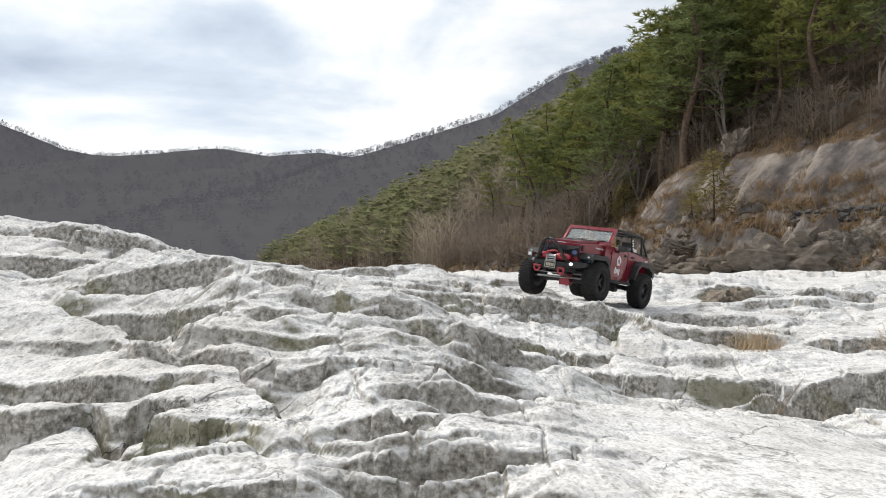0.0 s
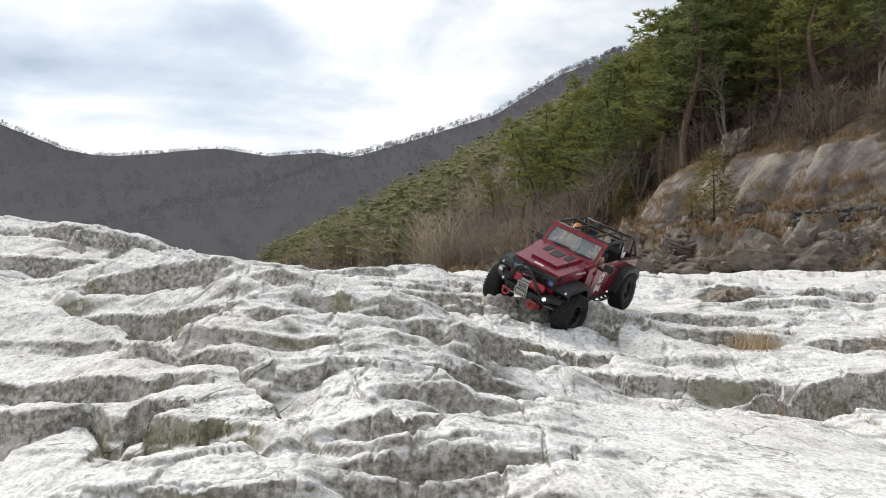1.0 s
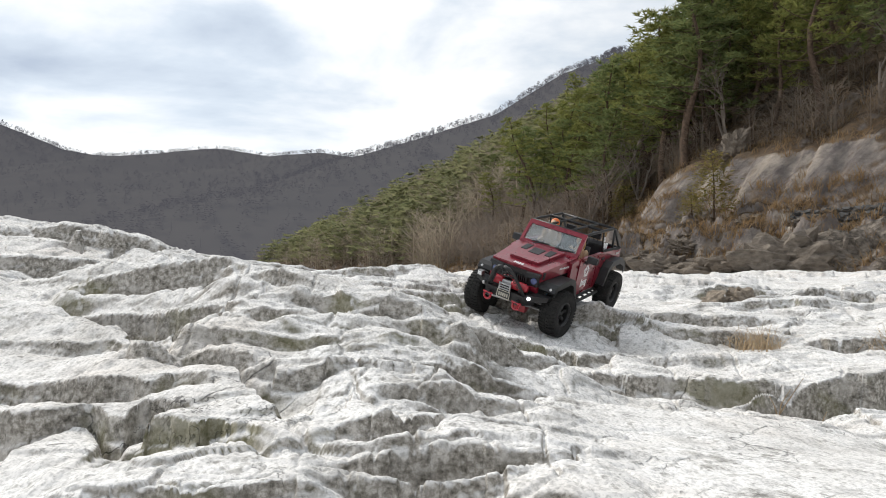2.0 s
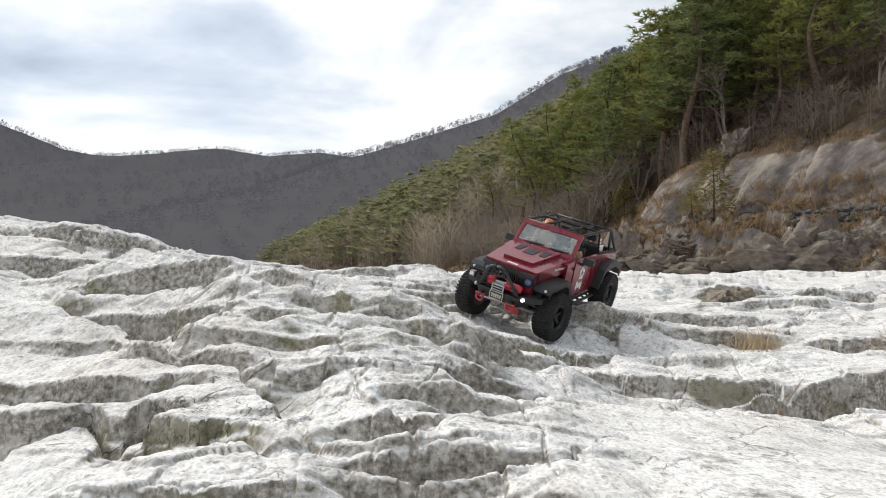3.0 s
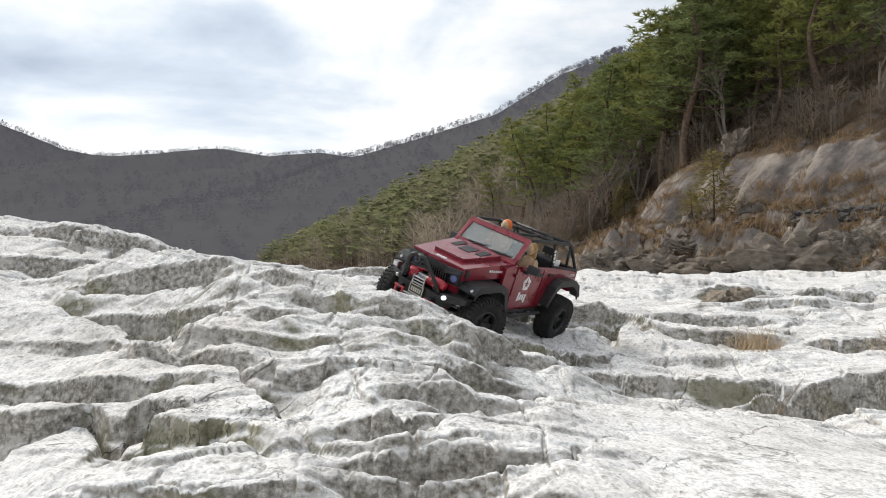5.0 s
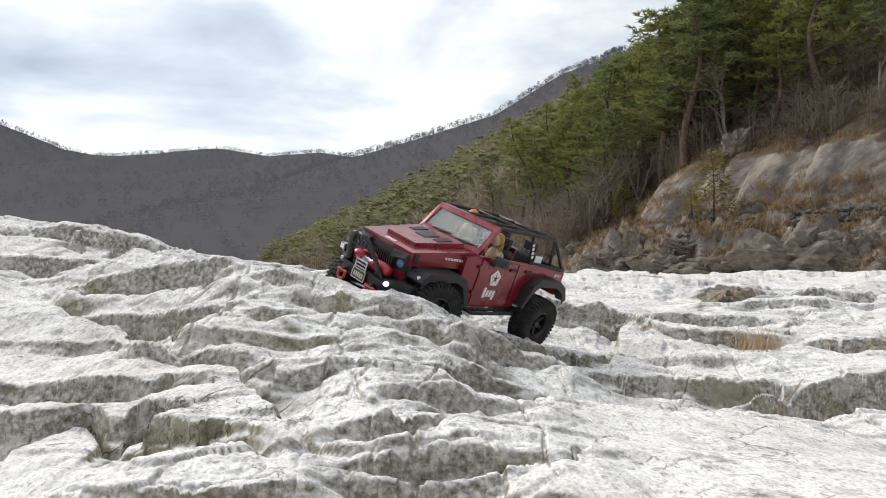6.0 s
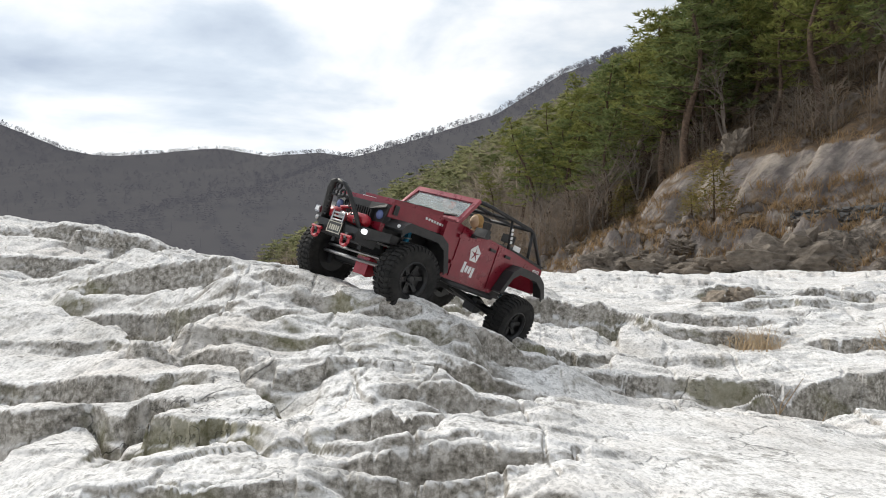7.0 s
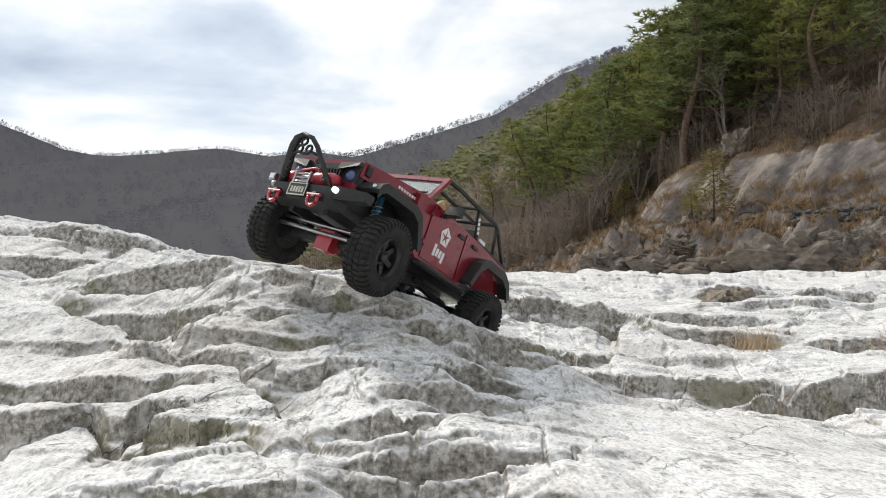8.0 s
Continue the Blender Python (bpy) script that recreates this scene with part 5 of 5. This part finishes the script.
    for s in both:
        hexa(bm, [(0.198, s * 0.0605, 0.100), (0.222, s * 0.0505, 0.096), (0.205, s * 0.092, 0.104), (0.190, s * 0.092, 0.104)], [(0.198, s * 0.0605, 0.116), (0.230, s * 0.0505, 0.1135), (0.207, s * 0.094, 0.116), (0.190, s * 0.094, 0.116)])
    bumper = part("front_bumper", bm, PLASTIC, car, "black steel front bumper", bevel=0.002)
    for s in both:
        bm = bmesh.new()
        lathe(bm, [(0.0004, 0.2355), (0.003, 0.235), (0.0042, 0.2325), (0.0042, 0.228)], 16, "x", Matrix.Translation((-0.003, s * 0.058, 0.107)))
        part("fog_lamp", bm, LED if s > 0 else STEEL, bumper, "lit white fog lamp" if s > 0 else "dull fog lamp", smooth_shade=True)
        if s < 0:
            corner_lamp(bumper, s)
        bm = bmesh.new()
        ring(bm, (0.240, s * 0.037, 0.086), 0.0082, 0.0026, "x", -215, 35)
        tube(bm, [(0.240, s * 0.037 - 0.0115, 0.0925), (0.240, s * 0.037 + 0.0115, 0.0925)], 0.0024, 8)
        part("shackle", bm, REDMETAL, bumper, "bright red tow shackle")
        bm = bmesh.new()
        hexa(bm, [(0.228, s * 0.037 - 0.003, 0.088), (0.243, s * 0.037 - 0.003, 0.089), (0.243, s * 0.037 + 0.003, 0.089), (0.228, s * 0.037 + 0.003, 0.088)], [(0.228, s * 0.037 - 0.003, 0.100), (0.241, s * 0.037 - 0.003, 0.097), (0.241, s * 0.037 + 0.003, 0.097), (0.228, s * 0.037 + 0.003, 0.100)])
        part("tow_lug", bm, PLASTIC, bumper, bevel=0.001)
    # hoop over the winch
    bm = bmesh.new()
    for s in both:
        pts = [(0.225, s * 0.046, 0.106), (0.240, s * 0.033, 0.135), (0.2505, s * 0.0225, 0.1555), (0.2560, s * 0.0135, 0.1655), (0.2575, 0.0, 0.1690)]
        tube(bm, pts, [0.0066, 0.0064, 0.0062, 0.0060, 0.0060], 8, 0.55)
    for y, z, x in ((0.0, 0.1605, 0.2545), (0.0085, 0.1520, 0.2505), (-0.0085, 0.1520, 0.2505)):
        ring(bm, (x, y, z), 0.0050, 0.0018)
    tube(bm, [(0.2465, 0.024, 0.146), (0.248, 0.0125, 0.1485), (0.2485, 0.0, 0.1455), (0.248, -0.0125, 0.1485), (0.2465, -0.024, 0.146)], 0.0022, 7)
    for s in both:
        for k, z in enumerate((0.118, 0.128, 0.138)):
            ring(bm, (0.231 + 0.45 * (z - 0.110), s * (0.0365 - 0.55 * (z - 0.118)), z), 0.0028, 0.0012, seg=10)
    part("bumper_hoop", bm, PLASTIC, bumper, "black pierced hoop bar", smooth_shade=True)
    # winch
    bm = bmesh.new()
    lathe(bm, [(0.003, 0.008), (0.0095, 0.009), (0.0105, 0.012), (0.0105, 0.040), (0.0085, 0.0425), (0.0085, 0.047), (0.002, 0.048)], 18, m=Matrix.Translation((0.219, 0, 0.123)))
    lathe(bm, [(0.003, -0.040), (0.0090, -0.039), (0.0100, -0.036), (0.0100, -0.016), (0.003, -0.015)], 18, m=Matrix.Translation((0.219, 0, 0.123)))
    tube(bm, [(0.219, 0.012, 0.134), (0.219, 0.0, 0.1385), (0.219, -0.024, 0.134)], 0.0028, 8)
    winch = part("winch", bm, REDMETAL, car, "bright red toy winch", smooth_shade=True)
    bm = bmesh.new()
    lathe(bm, [(0.003, -0.015), (0.0075, -0.0145), (0.0068, -0.008), (0.0068, 0.002), (0.0075, 0.0075), (0.003, 0.008)], 18, m=Matrix.Translation((0.219, 0, 0.122)))
    part("drum", bm, STEEL, winch, "grey winch drum")
    for k in range(3):
        bm = bmesh.new()
        z = 0.1115 + k * 0.0055
        tube(bm, [(0.2355, -0.013, z), (0.2355, 0.013, z)], 0.0018, 8)
        part("fairlead_roller", bm, STEEL, winch, "pale metal fairlead roller")
    bm = bmesh.new()
    for s in both:
        box(bm, 0.2335, 0.2375, s * 0.0135 - 0.0015, s * 0.0135 + 0.0015, 0.1085, 0.1255)
    part("fairlead_frame", bm, STEEL, winch, bevel=0.0005)
    # number plate with plain bars
    bm = bmesh.new()
    box(bm, 0.2350, 0.2370, -0.0165, 0.0165, 0.0905, 0.1085)
    board = part("number_plate", bm, PLATEBLACK, car, "dark plate with a pale rim and plain bars", bevel=0.0006)
    bm = bmesh.new()
    for y0, y1, z0, z1 in ((-0.0165, 0.0165, 0.0905, 0.0920), (-0.0165, 0.0165, 0.1070, 0.1085), (-0.0165, -0.0150, 0.0921, 0.1069), (0.0150, 0.0165, 0.0921, 0.1069)):
        box(bm, 0.2371, 0.2378, y0, y1, z0, z1)
    part("plate_rim", bm, CREAM, board)
    for k in range(5):
        bm = bmesh.new()
        box(bm, 0.2371, 0.2376, -0.0118 + k * 0.0050, -0.0084 + k * 0.0050, 0.0950, 0.1030)
        part("plate_bar", bm, CREAM, board)
    # sill bars
    for s in both:
        bm = bmesh.new()
        tube(bm, [(0.056, s * 0.083, 0.080), (0.046, s * 0.098, 0.077), (-0.072, s * 0.098, 0.077), (-0.082, s * 0.083, 0.080)], 0.0036, 8)
        tube(bm, [(0.050, s * 0.084, 0.079), (-0.078, s * 0.084, 0.079)], 0.0036, 8)
        for x in (0.030, 0.0, -0.030, -0.055):
            tube(bm, [(x, s * 0.083, 0.079), (x, s * 0.099, 0.077)], 0.0026, 6)
        part("sill_bar", bm, PLASTIC, car, "black tubular sill bar", smooth_shade=True)
    # frame rails under the body
    for s in both:
        bm = bmesh.new()
        box(bm, -0.215, 0.205, s * 0.033 - 0.004, s * 0.033 + 0.004, 0.079, 0.0915)
        part("frame_rail", bm, PLASTIC, car, bevel=0.001)
    bm = bmesh.new()
    wedge(bm, -0.06, 0.030, 0.066, 0.079, 0.055, 0.030, 0.066, 0.079)
    tube(bm, [(0.05, 0.006, 0.074), (0.150, 0.010, 0.064)], 0.0035, 8)
    tube(bm, [(-0.05, 0.006, 0.074), (-0.150, 0.010, 0.064)], 0.0035, 8)
    part("gearbox", bm, PLASTIC, car, bevel=0.002)
    # roll cage
    R = 0.0036
    bm = bmesh.new()
    tube(bm, [(-0.102, -0.0790, 0.1720), (-0.090, -0.0740, 0.2275), (-0.090, 0.0740, 0.2275), (-0.102, 0.0790, 0.1720)], R, 8)
    cage = part("roll_cage", bm, PLASTIC, car, "black tubular roll cage", smooth_shade=True)

    def cage_bar(points, r=R):
        bm = bmesh.new()
        tube(bm, points, r, 8)
        part("cage_bar", bm, PLASTIC, cage, smooth_shade=True)

    for s in both:
        cage_bar([(0.014, s * 0.0725, 0.2275), (-0.020, s * 0.0735, 0.2290), (-0.156, s * 0.0750, 0.2265), (-0.168, s * 0.0755, 0.2225), (-0.223, s * 0.0790, 0.1650)])
        cage_bar([(-0.164, s * 0.0752, 0.2245), (-0.172, s * 0.0790, 0.1680)], R * 0.9)
        cage_bar([(0.010, s * 0.028, 0.2280), (-0.160, s * 0.030, 0.2260)], R * 0.85)
        cage_bar([(-0.104, s * 0.0790, 0.1735), (-0.224, s * 0.0800, 0.1670)])
    for x, z in ((0.010, 0.2280), (-0.160, 0.2262)):
        cage_bar([(x, -0.0735, z), (x, 0.0735, z)])
    cage_bar([(-0.222, -0.079, 0.1660), (-0.222, 0.079, 0.1660)])
    for s in both:
        for k in range(4):
            bm = bmesh.new()
            z = 0.184 + k * 0.0075
            x = -0.102 + (z - 0.172) * 0.216
            box(bm, x - 0.0022, x + 0.0022, s * 0.0815 - 0.0006 - 0.085 * (z - 0.172) * s, s * 0.0815 + 0.0014 - 0.085 * (z - 0.172) * s, z, z + 0.0052)
            part("cage_mark", bm, WHITE, car, "white mark on the cage bar")
        bm = bmesh.new()
        box(bm, -0.150, -0.128, s * 0.070 - 0.001, s * 0.070 + 0.001, 0.171, 0.187)
        part("side_panel", bm, WHITE, car, "pale inner panel", bevel=0.0004)
    # seats
    for x, y in ((-0.052, 0.038), (-0.052, -0.038), (-0.140, 0.036), (-0.140, -0.036)):
        bm = bmesh.new()
        wedge(bm, x - 0.012, 0.024, 0.104, 0.186, x + 0.004, 0.025, 0.104, 0.180)
        bmesh.ops.translate(bm, verts=bm.verts, vec=(0, y, 0))
        seat = part("seat", bm, SEATCLOTH, car, "black moulded seat", bevel=0.005)
        bm = bmesh.new()
        wedge(bm, x, 0.024, 0.100, 0.124, x + 0.050, 0.025, 0.102, 0.128)
        bmesh.ops.translate(bm, verts=bm.verts, vec=(0, y, 0))
        part("cushion", bm, SEATCLOTH, seat, bevel=0.004)
        bm = bmesh.new()
        box(bm, x - 0.014, x - 0.004, y - 0.013, y + 0.013, 0.190, 0.206)
        for q in (-0.006, 0.006):
            tube(bm, [(x - 0.009, y + q, 0.184), (x - 0.009, y + q, 0.192)], 0.0012, 6)
        part("headrest", bm, SEATCLOTH, seat, bevel=0.003)
    bm = bmesh.new()
    ring(bm, (0.010, 0.038, 0.168), 0.016, 0.0020, "x")
    tube(bm, [(0.028, 0.038, 0.160), (0.010, 0.038, 0.168)], 0.0025, 6)
    part("steering_wheel", bm, PLASTIC, car, smooth_shade=True)
    # shock absorbers
    for sx in both:
        for s in both:
            bm = bmesh.new()
            a, b = Vector((sx * 0.150, s * 0.066, 0.072)), Vector((sx * 0.140, s * 0.060, 0.138))
            tube(bm, [a, a.lerp(b, 0.55)], 0.0022, 8)
            tube(bm, [a.lerp(b, 0.5), b], 0.0050, 10)
            shock = part("shock_absorber", bm, BLUE, car, "blue metal shock absorber")
            bm = bmesh.new()
            pts = []
            for k in range(57):
                c = a.lerp(b, 0.12 + 0.72 * k / 56)
                ang = 2 * math.pi * k / 8
                pts.append(c + Vector((0.0066 * math.cos(ang), 0.0066 * math.sin(ang), 0)))
            tube(bm, pts, 0.0010, 5)
            part("spring", bm, STEEL, shock, "steel coil spring", smooth_shade=True)
    # door emblem: a white pentagon with a dark star, and four plain bars below it
    for s in both:
        bm = bmesh.new()
        pent = [(-0.004 + 0.0155 * math.sin(2 * math.pi * k / 5) * s * -1, 0.1395 + 0.0165 * math.cos(2 * math.pi * k / 5)) for k in range(5)]
        prism(bm, pent, s * 0.0850, s * 0.0858)
        badge = part("door_emblem", bm, WHITE, car, "white five-sided door decal")
        bm = bmesh.new()
        star = []
        for k in range(10):
            r = 0.0128 if k % 2 == 0 else 0.0026
            star.append((-0.004 + r * math.sin(math.pi * k / 5), 0.1392 + r * math.cos(math.pi * k / 5)))
        prism(bm, star, s * 0.0859, s * 0.0863)
        part("emblem_star", bm, PAINT, badge)
        for k, (z0, z1) in enumerate(((0.1020, 0.1215), (0.1040, 0.1165), (0.1040, 0.1165), (0.0985, 0.1165))):
            bm = bmesh.new()
            x = 0.0140 - k * 0.0088
            prism(bm, [(x - 0.0032 - 0.001, z1), (x + 0.0032 - 0.001, z1), (x + 0.0032 + 0.001, z0), (x - 0.0032 + 0.001, z0)], s * 0.0851, s * 0.0858)
            part("emblem_bar", bm, WHITE, badge, "white decal bar", bevel=0.0003)
        bm_text = bpy.data.curves.new("drive_mark", "FONT")
        bm_text.body, bm_text.size, bm_text.extrude, bm_text.shear = "4WD", 0.0105, 0.0003, 0.25
        bm_text.align_x, bm_text.align_y = "CENTER", "CENTER"
        bm_text.materials.append(WHITE)
        mark = new("drive_mark", bm_text)
        mark.parent = car
        mark.matrix_basis = Matrix.Translation((-0.204, s * 0.0838, 0.1545)) @ Matrix.Rotation(math.pi if s > 0 else 0.0, 4, "Z") @ Matrix.Rotation(math.pi / 2, 4, "X")
        tagged(mark, "white four-wheel-drive lettering")
    return car


def make_doll(name, head, body, label, hair):
    """A small seated toy figure as one plain shape."""
    bm = bmesh.new()

    def ball(p, r, slot):
        got = bmesh.ops.create_uvsphere(bm, u_segments=16, v_segments=10, radius=1.0, matrix=Matrix.Translation(p) @ Matrix.Diagonal((*r, 1)))
        for f in {f for v in got["verts"] for f in v.link_faces}:
            f.material_index, f.smooth = slot, True

    ball((0, 0, 0.030), (0.013, 0.019, 0.028), 1)
    ball((0.004, 0, 0.071), (0.0105, 0.0095, 0.012), 1)
    ball((-0.002, 0, 0.074), (0.0125, 0.0115, 0.0125), 0)
    if hair:
        ball((-0.008, 0, 0.060), (0.007, 0.011, 0.018), 0)
    for s in (1, -1):
        ball((0.004, s * 0.020, 0.040), (0.008, 0.007, 0.015), 1)
        ball((0.017, s * 0.021, 0.028), (0.015, 0.006, 0.006), 1)
        ball((0.026, s * 0.009, 0.006), (0.026, 0.008, 0.008), 1)
    me = bpy.data.meshes.new(name)
    bm.to_mesh(me)
    bm.free()
    for m in (head, body):
        me.materials.append(m)
    return tagged(new(name, me), label, "doll")


CAR = make_car()
AXLES = [make_axle(CAR, "front_axle", True), make_axle(CAR, "rear_axle", False)]
WHEELS = [make_wheel(CAR)]
for _ in range(3):
    WHEELS.append(copy_thing(WHEELS[0], Matrix()))
DOLLS = [(make_doll("doll", HAIR, BEIGE, "blond beige plastic doll seated at the wheel", True), pose(-0.034, 0.040, 0.128)),
         (make_doll("doll", ORANGE, BEIGE, "plastic doll with an orange helmet in the seat", False), pose(-0.034, -0.038, 0.149))]

# seconds, place, turn about x, y and z
ROUTE = [
    (0.0, 0.425, 1.912, 0.199, -7.7, -4.6, -129.5),
    (0.5, 0.370, 1.825, 0.206, -7.8, -1.7, -129.9),
    (0.7, 0.344, 1.796, 0.204, -12.6, -1.3, -128.9),
    (0.8, 0.330, 1.772, 0.200, -16.4, 1.6, -128.8),
    (0.9, 0.316, 1.745, 0.196, -21.9, 5.9, -129.1),
    (1.0, 0.301, 1.713, 0.192, -25.8, 7.7, -128.5),
    (1.5, 0.275, 1.650, 0.189, -12.9, 11.0, -127.5),
    (1.7, 0.262, 1.633, 0.192, -16.7, 9.7, -126.0),
    (2.8, 0.246, 1.621, 0.190, -19.4, 9.1, -126.8),
    (3.0, 0.230, 1.573, 0.187, -18.3, 8.4, -125.2),
    (3.5, 0.187, 1.500, 0.182, -24.3, 6.2, -124.8),
    (4.0, 0.163, 1.469, 0.180, -29.1, 0.8, -122.3),
    (4.2, 0.143, 1.429, 0.179, -24.6, 0.6, -122.7),
    (4.5, 0.119, 1.401, 0.166, -10.1, -0.2, -124.9),
    (4.7, 0.095, 1.391, 0.169, -21.1, 2.3, -125.9),
    (5.8, 0.008, 1.279, 0.181, -20.3, -2.7, -131.6),
    (6.0, -0.010, 1.226, 0.187, -21.9, -3.4, -132.0),
    (6.5, -0.033, 1.201, 0.200, -21.8, -6.2, -130.4),
    (7.0, -0.055, 1.151, 0.217, -14.3, -13.4, -128.9),
    (7.5, -0.092, 1.095, 0.224, -23.7, -19.2, -123.7),
    (8.0, -0.111, 1.014, 0.235, -8.9, -19.9, -120.5),
]
# height of the left wheels in the car's own space; the right ones go the other way
FRONT_TRAVEL = [(0, 0.070), (0.5, 0.062), (0.7, 0.066), (1.0, 0.074), (1.5, 0.077), (1.7, 0.073), (2.8, 0.068), (3.5, 0.079), (4.2, 0.078), (4.5, 0.066), (5.8, 0.078), (6.5, 0.082), (7.0, 0.068), (7.5, 0.072), (8.0, 0.056)]
REAR_TRAVEL = [(0, 0.063), (0.5, 0.059), (0.7, 0.060), (0.8, 0.070), (0.9, 0.080), (1.0, 0.086), (1.5, 0.061), (2.8, 0.072), (3.5, 0.067), (4.5, 0.062), (5.8, 0.058), (6.5, 0.070), (7.0, 0.050), (7.5, 0.052), (8.0, 0.052)]
# how far the axles hang as the nose lifts
SAG = [(0, 0.0), (6.0, 0.001), (7.0, 0.005), (8.0, 0.006)]
STEER = [(0, 0), (0.6, 0), (1.0, -4), (2.8, -4), (3.5, -8), (4.2, -16), (4.5, -16), (5.8, -8), (6.5, -4), (7.0, -4), (8.0, 6)]


def between(rows, t):
    return float(np.interp(t, [r[0] for r in rows], [r[1] for r in rows]))


def motions():
    walk(CAR, [(r[0], pose(*r[1:])) for r in ROUTE])
    for doll, seat in DOLLS:
        walk(doll, [(r[0], pose(*r[1:]) @ seat) for r in ROUTE])
    for wheel in WHEELS:
        wheel.scale = (0.96, 0.82, 0.96)
    gone = [0.0]
    for a, b in zip(ROUTE, ROUTE[1:]):
        gone.append(gone[-1] + math.dist(a[1:4], b[1:4]))
    way = list(zip([r[0] for r in ROUTE], gone))
    times = [0.25 * k for k in range(33)]
    for k, wheel in enumerate(WHEELS):
        front, s = k < 2, 1 if k % 2 == 0 else -1
        rows = []
        for t in times:
            left = between(FRONT_TRAVEL if front else REAR_TRAVEL, t)
            z = (left if s > 0 else 0.130 - left) - between(SAG, t)
            lean = math.degrees(math.atan2(2 * left - 0.130, 2 * TRACK))
            spin = math.degrees(between(way, t) / TYRE_R)
            m = pose(AXLE_X if front else -AXLE_X, s * TRACK, z, 0, 0, between(STEER, t) if front else 0) @ pose(0, 0, 0, lean) @ pose(0, 0, 0, 0, spin, 0)
            rows.append((t, m if s > 0 else m @ pose(0, 0, 0, 0, 0, 180)))
        walk(wheel, rows)
    for front, axle in ((True, AXLES[0]), (False, AXLES[1])):
        rows = []
        for t in times:
            left = between(FRONT_TRAVEL if front else REAR_TRAVEL, t)
            rows.append((t, pose(AXLE_X if front else -AXLE_X, 0, 0.065 - between(SAG, t), math.degrees(math.atan2(2 * left - 0.130, 2 * TRACK)), 0, 0)))
        walk(axle, rows)


motions()
